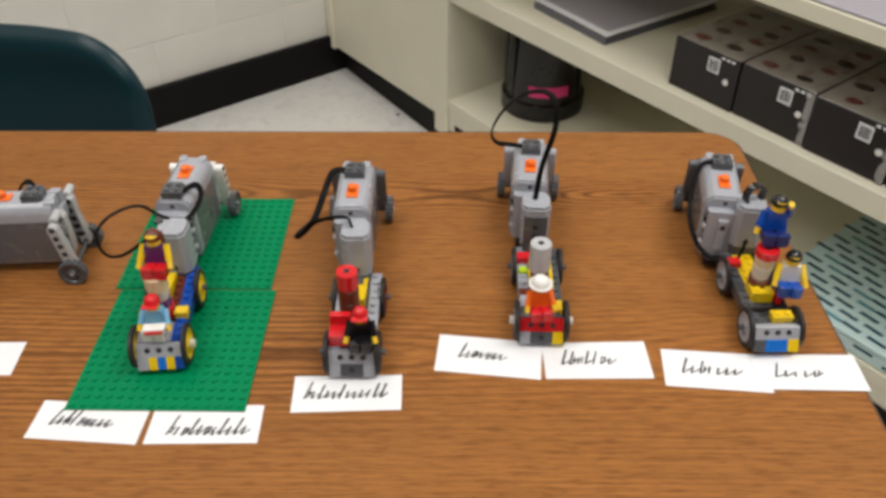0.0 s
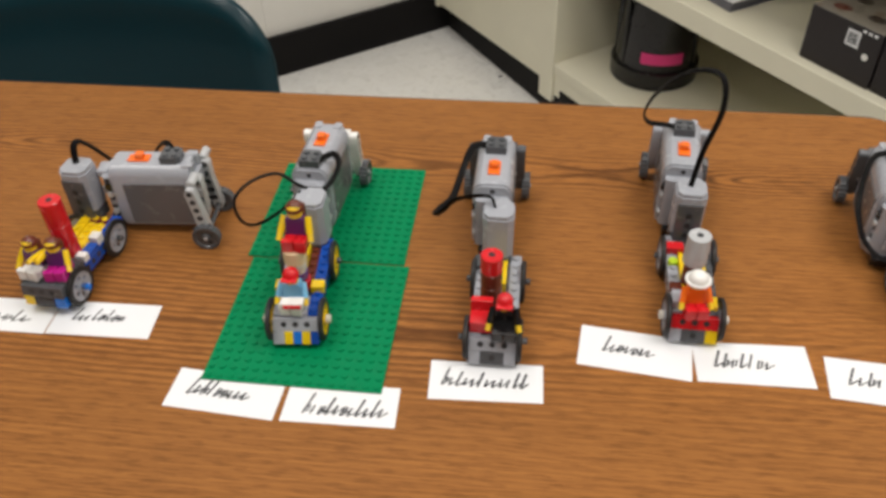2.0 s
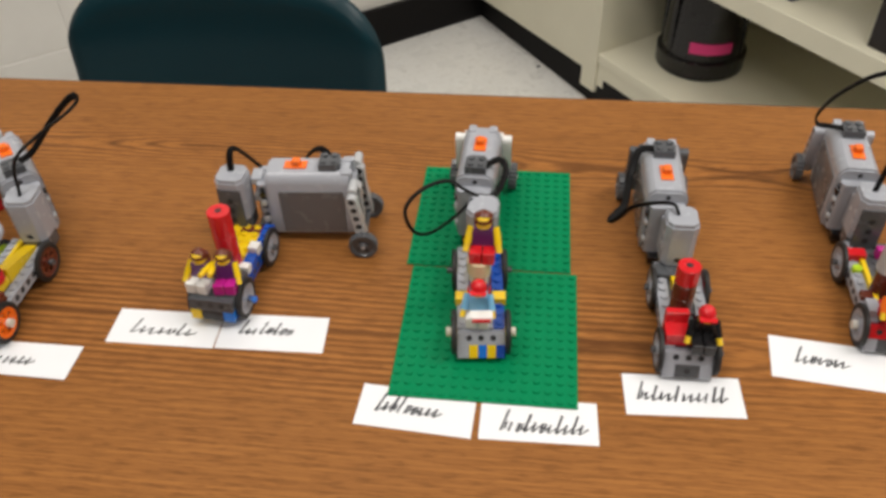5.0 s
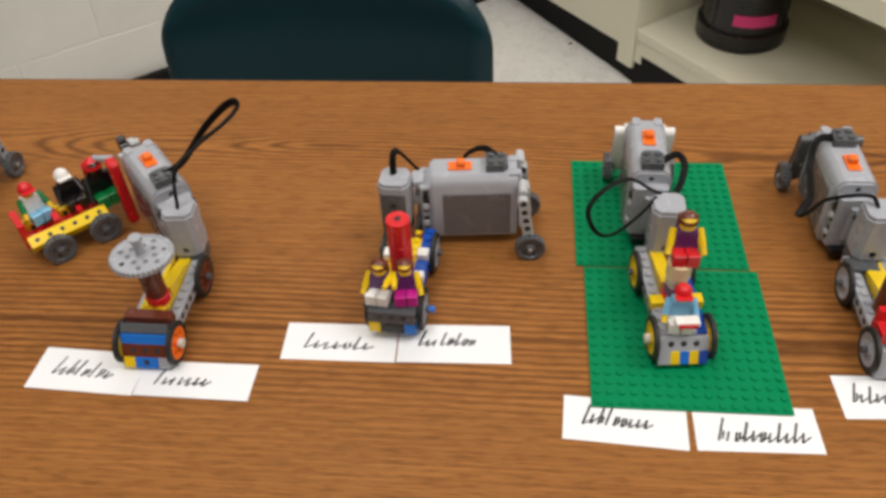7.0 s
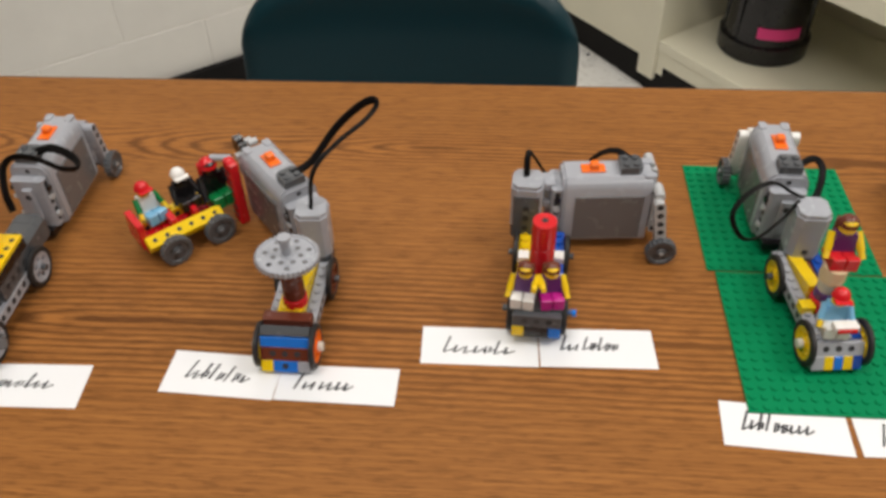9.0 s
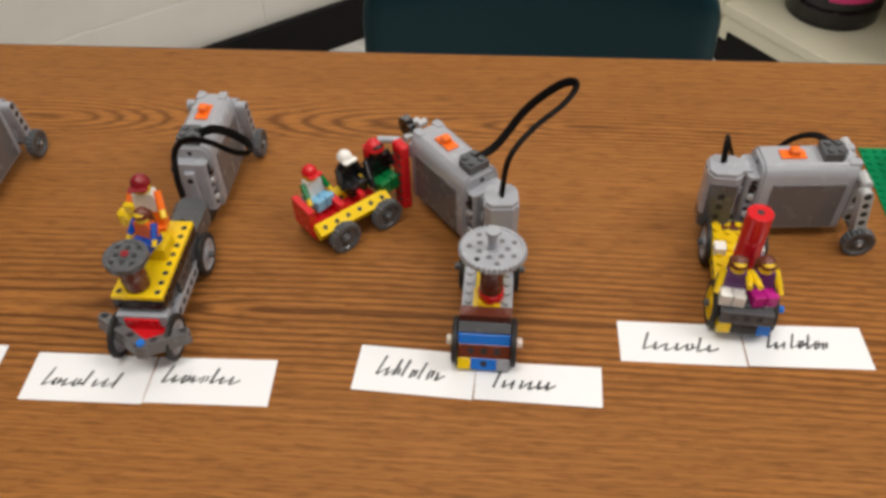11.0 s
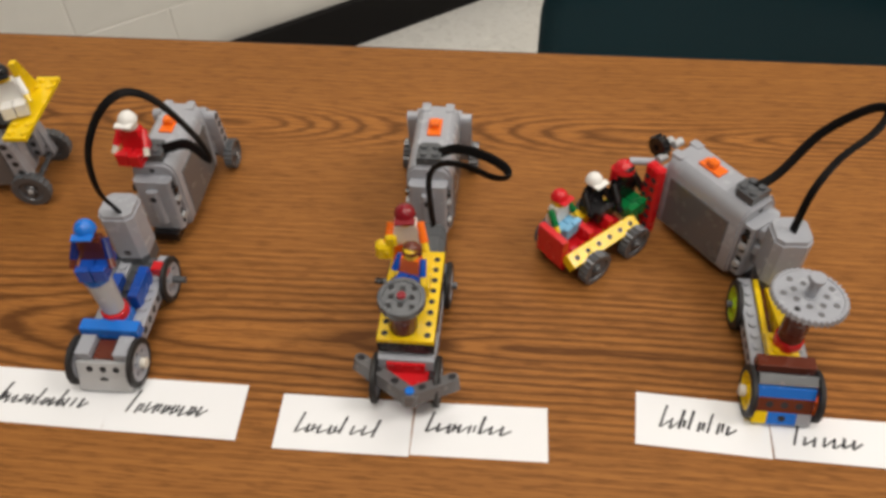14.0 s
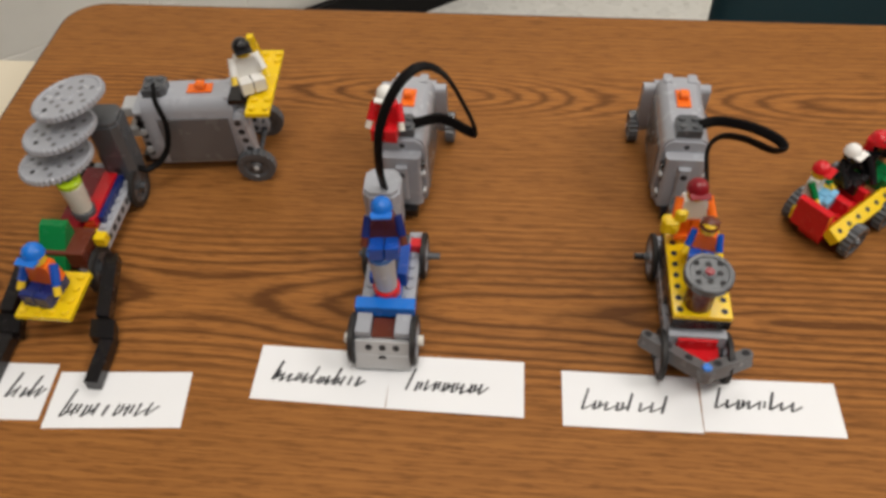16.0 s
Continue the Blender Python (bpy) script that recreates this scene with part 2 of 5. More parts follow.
class Kit:
    """Collects closed solids as vertices and faces; slot numbers choose the material."""

    unit = 0.001

    def __init__(self):
        self.v, self.f, self.s, self.m = [], [], [], Matrix()

    def add(self, verts, faces, slot=0, convex=True):
        vs = [self.m @ Vector(p) for p in verts]
        base = len(self.v)
        mid = sum(vs, Vector()) / len(vs)
        for f in faces:
            f = list(f)
            if convex:
                a, b, c = vs[f[0]], vs[f[1]], vs[f[2]]
                if (b - a).cross(c - a).dot((a + b + c) / 3 - mid) < 0:
                    f.reverse()
            self.f.append([base + i for i in f])
            self.s.append(slot)
        self.v += vs
        return self

    def box(self, x0, x1, y0, y1, z0, z1, c=0.35, slot=0):
        lo, hi = (x0, y0, z0), (x1, y1, z1)
        c = min(c, (x1 - x0) * 0.45, (y1 - y0) * 0.45, (z1 - z0) * 0.45)
        verts, at = [], {}
        for sx in (0, 1):
            for sy in (0, 1):
                for sz in (0, 1):
                    sg = (sx, sy, sz)
                    for ax in range(3):
                        p = []
                        for k in range(3):
                            e = hi[k] if sg[k] else lo[k]
                            p.append(e if k == ax else e + (-c if sg[k] else c))
                        at[sg, ax] = len(verts)
                        verts.append(p)
        faces = []
        for ax in range(3):
            o1, o2 = [k for k in range(3) if k != ax]
            for s in (0, 1):
                ring = []
                for a, b in ((0, 0), (1, 0), (1, 1), (0, 1)):
                    sg = [0, 0, 0]
                    sg[ax], sg[o1], sg[o2] = s, a, b
                    ring.append(at[tuple(sg), ax])
                faces.append(ring)
            for a in (0, 1):
                for b in (0, 1):
                    p, q = [0, 0, 0], [0, 0, 0]
                    p[o1] = q[o1] = a
                    p[o2] = q[o2] = b
                    q[ax] = 1
                    faces.append([at[tuple(p), o1], at[tuple(q), o1], at[tuple(q), o2], at[tuple(p), o2]])
        for sx in (0, 1):
            for sy in (0, 1):
                for sz in (0, 1):
                    faces.append([at[(sx, sy, sz), k] for k in range(3)])
        return self.add(verts, faces, slot)

    def cyl(self, x, y, z, r, h, axis="z", n=16, slot=0, r2=None, c=0.0):
        """A cylinder or cone from its base centre along an axis, with a chamfer c at its far end."""
        r2 = r if r2 is None else r2
        rings = [(0, r), (h - c, r2), (h, r2 - c)] if c else [(0, r), (h, r2)]
        verts = []
        for d, rr in rings:
            for k in range(n):
                a = 2 * math.pi * k / n
                p, q = rr * math.cos(a), rr * math.sin(a)
                verts.append({"z": (x + p, y + q, z + d), "y": (x + p, y + d, z + q), "x": (x + d, y + p, z + q)}[axis])
        faces = [list(range(n)), list(range(n * (len(rings) - 1), n * len(rings)))]
        for i in range(len(rings) - 1):
            faces += [[i * n + k, i * n + (k + 1) % n, (i + 1) * n + (k + 1) % n, (i + 1) * n + k] for k in range(n)]
        return self.add(verts, faces, slot)

    def lathe(self, x, y, z, profile, axis="x", n=28, slot=0, teeth=0.0):
        """A closed profile of (along, radius) turned round an axis; teeth: depth of the notches in its rim."""
        verts, k2 = [], len(profile)
        top = max(r for d, r in profile)
        for k in range(n):
            a = 2 * math.pi * k / n
            for d, r in profile:
                if teeth and k % 2 and r > top - 1.2:
                    r -= teeth
                p, q = r * math.cos(a), r * math.sin(a)
                verts.append({"z": (x + p, y + q, z + d), "y": (x + q, y + d, z + p), "x": (x + d, y + p, z + q)}[axis])
        faces = []
        for k in range(n):
            for j in range(k2):
                faces.append([k * k2 + j, k * k2 + (j + 1) % k2, ((k + 1) % n) * k2 + (j + 1) % k2, ((k + 1) % n) * k2 + j])
        return self.add(verts, faces, slot, convex=False)

    def prism(self, poly, axis, a, b, slot=0):
        """A convex outline drawn out along an axis. poly: pairs in the two other axes, in order."""
        n = len(poly)
        verts = []
        for d in (a, b):
            for p, q in poly:
                verts.append({"x": (d, p, q), "y": (p, d, q), "z": (p, q, d)}[axis])
        faces = [list(range(n)), list(range(n, 2 * n))] + [[k, (k + 1) % n, n + (k + 1) % n, n + k] for k in range(n)]
        return self.add(verts, faces, slot)

    def tube(self, pts, w=2.6, h=1.3, n=8, slot=0, fine=8):
        """A flat cable along a smooth line through pts."""
        line = catmull(pts, fine)
        verts, side = [], None
        for i, p in enumerate(line):
            d = (line[min(i + 1, len(line) - 1)] - line[max(i - 1, 0)]).normalized()
            ref = side if side is not None else d.orthogonal()
            side = (ref - d * ref.dot(d)).normalized()
            up = d.cross(side)
            for k in range(n):
                a = 2 * math.pi * k / n
                verts.append(p + side * (w / 2 * math.cos(a)) + up * (h / 2 * math.sin(a)))
        m = len(line)
        faces = [list(range(n))[::-1], list(range(n * (m - 1), n * m))]
        for i in range(m - 1):
            faces += [[i * n + k, i * n + (k + 1) % n, (i + 1) * n + (k + 1) % n, (i + 1) * n + k] for k in range(n)]
        return self.add(verts, faces, slot, convex=False)

    def studs(self, xs, ys, z, slot=0, n=10, h=1.7):
        for x in xs:
            for y in ys:
                self.cyl(x, y, z, 2.4, h, n=n, slot=slot, c=0.25)
        return self

    def web(self, x, y, z, radii, open_rings, n=36, sector=6, gap=(1, 2, 3), t=0.8, slot=0):
        """A flat wheel web across x, pierced by a slot in each sector of n / sector."""
        rings = len(radii)
        verts, faces = [], []
        for d in (-t, t):
            for r in radii:
                for k in range(n):
                    a = 2 * math.pi * k / n
                    verts.append((x + d, y + r * math.cos(a), z + r * math.sin(a)))
        at = lambda side, i, k: (side * rings + i) * n + k % n
        solid = lambda i, k: 0 <= i < rings - 1 and not (i in open_rings and k % n % sector in gap)
        for i in range(rings - 1):
            for k in range(n):
                if not solid(i, k):
                    continue
                for side in (0, 1):
                    faces.append([at(side, i, k), at(side, i + 1, k), at(side, i + 1, k + 1), at(side, i, k + 1)])
                for other, p, q in (((i - 1, k), (i, k), (i, k + 1)), ((i + 1, k), (i + 1, k), (i + 1, k + 1)), ((i, k - 1), (i, k), (i + 1, k)), ((i, k + 1), (i, k + 1), (i + 1, k + 1))):
                    if not solid(*other):
                        faces.append([at(0, *p), at(0, *q), at(1, *q), at(1, *p)])
        return self.add(verts, faces, slot, convex=False)

    def mesh(self, name, mats, smooth=32.0):
        me = bpy.data.meshes.new(name)
        me.from_pydata([v * Kit.unit for v in self.v], [], self.f)
        for mt in mats:
            me.materials.append(mt)
        me.polygons.foreach_set("material_index", self.s)
        bm = bmesh.new()
        bm.from_mesh(me)
        bmesh.ops.recalc_face_normals(bm, faces=bm.faces)
        bm.to_mesh(me)
        bm.free()
        me.shade_smooth()
        me.set_sharp_from_angle(angle=radians(smooth))
        return me


def part(name, kit, mats, parent=None, label="", smooth=32.0):
    """One mesh object out of a kit, under a thing or part."""
    mats = [M[k] if isinstance(k, str) else k for k in (mats if isinstance(mats, (list, tuple)) else [mats])]
    ob = new(name, kit.mesh(name, mats, smooth))
    ob.parent = parent
    if label:
        tagged(ob, label)
    return ob


def thing(name, m, label, category, group="", kind=""):
    ob = new(name)
    ob.empty_display_size = 0.02
    ob.matrix_world = m
    return tagged(ob, label, category, group, kind)


def mm(kit, *a, **k):
    return kit.box(*[v * 1000 for v in a], **k)


# ---- the room ----
def structure(name, kit, mats, label, m=ROOM, smooth=32.0):
    ob = part(name, kit, mats, smooth=smooth)
    ob.matrix_world = m
    return tagged(ob, label, name.split("_")[0], kind="structure")


structure("floor", mm(Kit(), -4.6, 0.6, -5.2, 0.62, -0.1, 0.0, c=0), FLOOR, "speckled off-white vinyl tile floor, slightly scuffed")
structure("wall_north", mm(Kit(), -4.6, 0.6, 0.518, 0.62, 0, 2.75, c=0), WALL, "painted off-white concrete block wall")
structure("wall_east", mm(Kit(), 0.5, 0.62, -5.2, 0.515, 0, 2.75, c=0), WALL, "painted off-white plain wall behind the cabinet")
structure("wall_south", mm(Kit(), -4.6, 0.5, -5.32, -5.2, 0, 2.75, c=0), PLAIN, "plain wall out of view, darkened to cut bounce")
structure("wall_west", mm(Kit(), -4.72, -4.6, -5.32, 0.62, 0, 2.75, c=0), PLAIN, "plain wall out of view, darkened to cut bounce")
structure("ceiling", mm(Kit(), -4.72, 0.62, -5.32, 0.62, 2.75, 2.85, c=0), CEIL, "acoustic ceiling out of view, darkened to cut bounce")
structure("baseboard", mm(Kit(), -4.58, 0.012, 0.494, 0.512, 0, 0.122, c=2), BASE, "black vinyl wall base")

mark = part("scuff_mark", Kit().prism([(-8, -3), (0, -6), (8, -2), (5, 4), (-5, 5)], "z", 0.1, 0.5), BASE, bpy.data.objects["floor"], "small dark scuff on the floor")
mark.location = (-0.0435, 0.1405, 0)

# fixture frames made up to go round the unseen lamps
for u, v, watts in LAMPS:
    fx = thing("unseen_ceiling_light", ROOM @ pose(u, -v, 2.75), "white-framed ceiling light added out of view", "ceiling light", "ceiling lights")
    kf = Kit()
    for a, b, c2, d in ((-620, 620, -310, -290), (-620, 620, 290, 310), (-620, -600, -290, 290), (600, 620, -290, 290)):
        kf.box(a, b, c2, d, -70, 0, c=2)
    part("frame", kf, WALL, fx)

# ---- table ----
TX0, TX1, TY0, TY1 = -1.144, 0.393, -0.42, 0.3352
table = thing("table", pose(0, 0, 0), "long classroom table with oak-grain laminate top", "table")


def rounded_rect(x0, x1, y0, y1, r, n=8):
    out = []
    for cx, cy, a0 in ((x1 - r, y1 - r, 0), (x0 + r, y1 - r, 90), (x0 + r, y0 + r, 180), (x1 - r, y0 + r, 270)):
        for k in range(n + 1):
            a = radians(a0 + 90 * k / n)
            out.append((cx + r * math.cos(a), cy + r * math.sin(a)))
    return out


def mmp(poly):
    return [(a * 1000, b * 1000) for a, b in poly]


part("tabletop", Kit().prism(mmp(rounded_rect(TX0 + 0.002, TX1 - 0.002, TY0 + 0.002, TY1 - 0.002, 0.03)), "z", 772, 800), WOOD, table)
edge = Kit()
outer, inner = rounded_rect(TX0, TX1, TY0, TY1, 0.032), rounded_rect(TX0 + 0.003, TX1 - 0.003, TY0 + 0.003, TY1 - 0.003, 0.029)
nn = len(outer)
ev = [(x * 1000, y * 1000, z) for z in (771, 799.4) for x, y in outer] + [(x * 1000, y * 1000, z) for z in (771, 799.4) for x, y in inner]
ef = []
for k in range(nn):
    j = (k + 1) % nn
    ef += [[k, j, nn + j, nn + k], [2 * nn + k, 3 * nn + k, 3 * nn + j, 2 * nn + j], [nn + k, nn + j, 3 * nn + j, 3 * nn + k], [k, 2 * nn + k, 2 * nn + j, j]]
part("edge_band", edge.add(ev, ef, convex=False), EDGE, table, "dark brown plastic edge band")
for lx in (TX0 + 0.09, TX1 - 0.09):
    for ly in (TY0 + 0.09, TY1 - 0.09):
        part("leg", Kit().cyl(lx * 1000, ly * 1000, 0, 16, 772, n=20), "chrome", table)

# ---- the next table, a little lower, butted to the end of the oak one ----
SX0, SX1, SY1 = -2.34, -1.152, 0.329
side_table = thing("table", pose(0, 0, 0), "cream-topped classroom table beside the oak table's end", "table")
part("tabletop", Kit().prism(mmp(rounded_rect(SX0 + 0.003, SX1 - 0.003, TY0 + 0.003, SY1 - 0.003, 0.02)), "z", 714, 740), CREAM_TOP, side_table)
part("edge_band", Kit().prism(mmp(rounded_rect(SX0, SX1, TY0, SY1, 0.022)), "z", 712, 737.5), COUNTER, side_table, "grey plastic edge band")
for lx in (SX0 + 0.09, SX1 - 0.09):
    for ly in (TY0 + 0.09, SY1 - 0.09):
        part("leg", Kit().cyl(lx * 1000, ly * 1000, 0, 16, 712, n=20), "chrome", side_table)

# ---- chair ----
chair = thing("chair", pose(-0.398, 0.405, 0), "dark teal moulded plastic school chair pushed up to the table", "chair")
NXC, NZC = 40, 26


def chair_shell():
    """Back shell: bowed in plan, leaning back, rolled back at its rim, with rounded upper corners."""
    kit, front, back = Kit(), [], []
    half, corner = 174.0, 68.0
    for side, store in ((0, front), (1, back)):
        for i in range(NXC + 1):
            s = -1 + 2 * i / NXC
            s = math.copysign(1 - (1 - abs(s)) ** 1.9, s)
            x = s * half
            over = max(0.0, abs(x) - (half - corner))
            high = 384 - 13 * s * s - (corner - math.sqrt(max(0.0, corner**2 - over**2)))
            for j in range(NZC + 1):
                t = 1 - (1 - j / NZC) ** 1.7
                z = high * t
                gap = min(half - abs(x), high - z)
                y = 30 - 30 * s * s - 34 * (1 - t) * (1 - s * s * 0.3) + 12 * max(0.0, 1 - gap / 22) ** 2
                store.append((x * (1.02 - 0.025 * z / 384), y + side * 5.0, 480 + z))
    w = NZC + 1
    verts, nf = front + back, len(front)
    faces = []
    for i in range(NXC):
        for j in range(NZC):
            a = i * w + j
            faces += [[a, a + w, a + w + 1, a + 1], [nf + a, nf + a + 1, nf + a + w + 1, nf + a + w]]
    rimline = [i * w for i in range(NXC + 1)] + [NXC * w + j for j in range(1, w)] + [i * w + NZC for i in range(NXC - 1, -1, -1)] + [j for j in range(NZC - 1, 0, -1)]
    for a, b in zip(rimline, rimline[1:] + rimline[:1]):
        faces.append([a, nf + a, nf + b, b])
    return kit.add(verts, faces, convex=False)


part("backrest", chair_shell(), TEAL, chair, smooth=60)
part("seat", Kit().box(-190, 190, -390, 10, 455, 480, c=9), TEAL, chair)
for lx, ly in ((-170, -360), (170, -360), (-170, -5), (170, -5)):
    part("leg", Kit().cyl(lx, ly, 0, 11, 458, n=14), "chrome", chair)

# ---- cabinet with open shelves ----
cabinet = thing("cabinet", ROOM, "cream painted wooden cabinet with open shelves and grey top", "cabinet")
CV1 = 2.3  # far end along the wall, beyond view


def cab(name, u0, u1, v0, v1, z0, z1, mat=CAB, c=1.5, label=""):
    return part(name, Kit().box(u0 * 1000, u1 * 1000, -v1 * 1000, -v0 * 1000, z0 * 1000, z1 * 1000, c=c), mat, cabinet, label)


F = -0.05  # plane of the cabinet's face
cab("closed_panel", F + 0.002, F + 0.02, -0.51, 0.0555, 0.094, 0.698)
cab("scribe_strip", F - 0.003, F + 0.018, -0.512, -0.4775, 0.086, 0.698)
cab("post", F - 0.004, 0.40, 0.056, 0.111, 0.046, 0.698)
toe = Kit().prism([(-4, 510), (24, 510), (-6, -1000 * CV1), (-50, -1000 * CV1), (-48, -150), (-34, -58)], "z", 0, 92)
part("plinth", toe, BASE, cabinet, "black recessed toe board")
cab("bottom_rail", F + 0.004, F + 0.022, 0.1115, CV1, 0.066, 0.1325)
cab("bottom_shelf", F, 0.40, 0.1115, CV1, 0.133, 0.160)
cab("middle_shelf", F + 0.002, 0.40, 0.1115, CV1, 0.431, 0.477)
cab("top_rail", F, 0.40, -0.512, CV1, 0.6985, 0.727)
cab("countertop", F + 0.004, 0.41, -0.512, CV1, 0.7275, 0.733, COUNTER, label="grey laminate top surface")
cab("back_panel", 0.4005, 0.412, -0.512, CV1, 0.0, 0.698)
cab("end_panel", F, 0.40, CV1 + 0.0005, CV1 + 0.025, 0.0, 0.698)

# ---- things on the shelves ----
for k in range(4):
    v0 = 0.782 + 0.149 * k
    bx = thing("carton", ROOM @ pose(-0.027 + 0.003 * (k % 2), -v0 - 0.146, 0.4775, 0, 0, 0.6 * (k % 3 - 1)), "black product carton with printed grey top on the shelf", "box", "cartons on the shelf")
    part("body", Kit().box(0, 235, 0, 146, 0, 99, c=1.2), CARTON, bx)
    part("printed_lid", Kit().box(1, 234, 1, 145, 99.2, 100.4, c=0.4), CARTON_TOP, bx, "grey printed top with dark and red blotches")
    spots = random.Random(20 + k)
    for row in range(4):
        for col in range(2):
            oval, cx, cy = Kit(), 34 + row * 52 + spots.uniform(-6, 6), 40 + col * 66 + spots.uniform(-10, 10)
            rx, ry = spots.uniform(8, 12), spots.uniform(13, 18)
            oval.prism([(cx + rx * math.cos(q * math.pi / 8), cy + ry * math.sin(q * math.pi / 8)) for q in range(16)], "z", 100.45, 100.8)
            part("print_spot", oval, "spot_red" if (row + col) % 2 else "spot_dark", bx)
    lab = Kit().box(-0.9, -0.2, 40, 66, 60, 88, c=0.1)
    part("label", lab, PAPER, bx, "small white label")
    bars = Kit()
    for q in range(7):
        bars.box(-1.3, -0.95, 43 + q * 3, 44.4 + q * 3 + (q % 3) * 0.4, 64, 84, c=0.05)
    part("label_bars", bars, INK, bx)
    dots = Kit()
    for q in range(3):
        dots.box(-0.9, -0.3, 10 + q * 11, 17 + q * 11, 91, 95.5, c=0.1)
    part("print_marks", dots, PAPER, bx)
    if k in (1, 2):
        # whitish folds of wrap that also draw its glare streaks
        wrap = Kit()
        for q in range(7):
            zz, lean = 4 + q * 13.5, spots.uniform(-5, 5)
            wrap.add([(-1.6, 0.5, zz), (-2.8, 7 + lean * 0.5, zz), (-1.6, 13 + lean, zz + 1), (-1.6, 0.5, zz + 13), (-3.2, 6 + spots.uniform(-3, 3), zz + 13), (-1.6, 12 + spots.uniform(-5, 5), zz + 13)],
                     [(0, 1, 4, 3), (1, 2, 5, 4), (0, 3, 5, 2), (0, 2, 1), (3, 4, 5)])
        tagged(part("plastic_wrap", wrap, WRAP, bx, "crumpled plastic wrap with glare in its pale folds"), kind="stuff")
    part("round_mark", Kit().cyl(-0.2, 22, 52, 6, -0.7, "x", 16), "white", bx, "round white printed mark")

binder = thing("binder", ROOM @ pose(0.016, -0.352, 0.4775, 0, 0, -3.5), "slate grey closed binder with pale grey cover lying on the shelf", "binder")
part("lower_cover", Kit().box(0, 341, -238, 0, 0, 3, c=0.6), SLATE, binder)
part("page_block", Kit().box(3, 336, -235, -4, 3.2, 17, c=0.5), SLATE, binder)
part("upper_cover", Kit().box(0, 341, -238, 0, 17.2, 20, c=0.6), PAPER, binder, "white cover rim")
part("inset", Kit().box(16, 341, -224, -12, 20.2, 21, c=0.2), COUNTER, binder, "pale grey cover sheet")
part("spine", Kit().box(-3, -0.2, -238, 0, 0, 16, c=0.8), SLATE, binder)

tub = thing("tub", ROOM @ pose(0.135, -0.278, 0.1605), "black round plastic tub with pink label on the lower shelf", "tub")
tk = Kit().lathe(0, 0, 0, [(0, 0.5), (0, 102), (4, 107), (44, 108), (48, 98), (230, 90), (236, 95), (242, 95), (242, 86), (8, 94), (8, 0.5)], "z", 44)
part("shell", tk, "black", tub)
for q in range(9):
    if 185 < 40 * q + 12 < 275:
        continue
    rib = Kit()
    rib.m = Matrix.Rotation(radians(40 * q + 12), 4, "Z")
    part("rib", rib.box(90, 101, -7, 7, 49, 226, c=2.5), "black", tub)
part("contents", Kit().box(-50, 42, -34, 50, 8, 300, c=8).box(-24, 56, -60, -32, 8, 268, c=6), "black", tub, "dark packed contents")
arc = [radians(v) for v in range(25, 86, 6)]
part("label", Kit().prism([(-100 * math.cos(a), -100 * math.sin(a)) for a in arc] + [(-95 * math.cos(a), -95 * math.sin(a)) for a in arc[::-1]], "z", 68, 95), "pink", tub, "bright pink paper label")

carrier = thing("storage_box", ROOM @ pose(-0.046, -1.624, 0.1605), "flat teal box with dark dashed print on the lower shelf", "box")
part("body", Kit().box(0, 366, 0, 526, 0, 29, c=3), TEAL_PRINT, carrier)
part("lid", Kit().box(-3, 369, -3, 529, 29.5, 40, c=3), TEAL_PRINT, carrier)

dashes, pale = Kit(), Kit()
for i in range(15):
    for j in range(11):
        x, y = 14 + i * 24, 24 + j * 46 + (23 if i % 2 else 0) + (i * 7 + j * 5) % 4 * 3
        kit = pale if (i * 5 + j * 3) % 4 == 0 else dashes
        kit.prism([(x - 5, y - 17), (x + 3.4, y - 20), (x + 5.4, y + 16), (x - 3, y + 19)], "z", 40.05, 40.4)
for j in range(9):
    dashes.box(-0.5, -0.1, 18 + j * 56, 54 + j * 56, 8 + (j % 2) * 9, 14 + (j % 2) * 9, c=0.05)
tagged(part("pale_print", pale, "teal_mid", carrier, "mid teal printed dashes"), kind="stuff")
tagged(part("dash_print", dashes, "teal_ink", carrier, "dark teal printed dashes"), kind="stuff")


# lengths on the table: toy millimetres, and the plan's own stretch
Kit.unit = 0.000983
PX, PY = 1.0096, 0.998


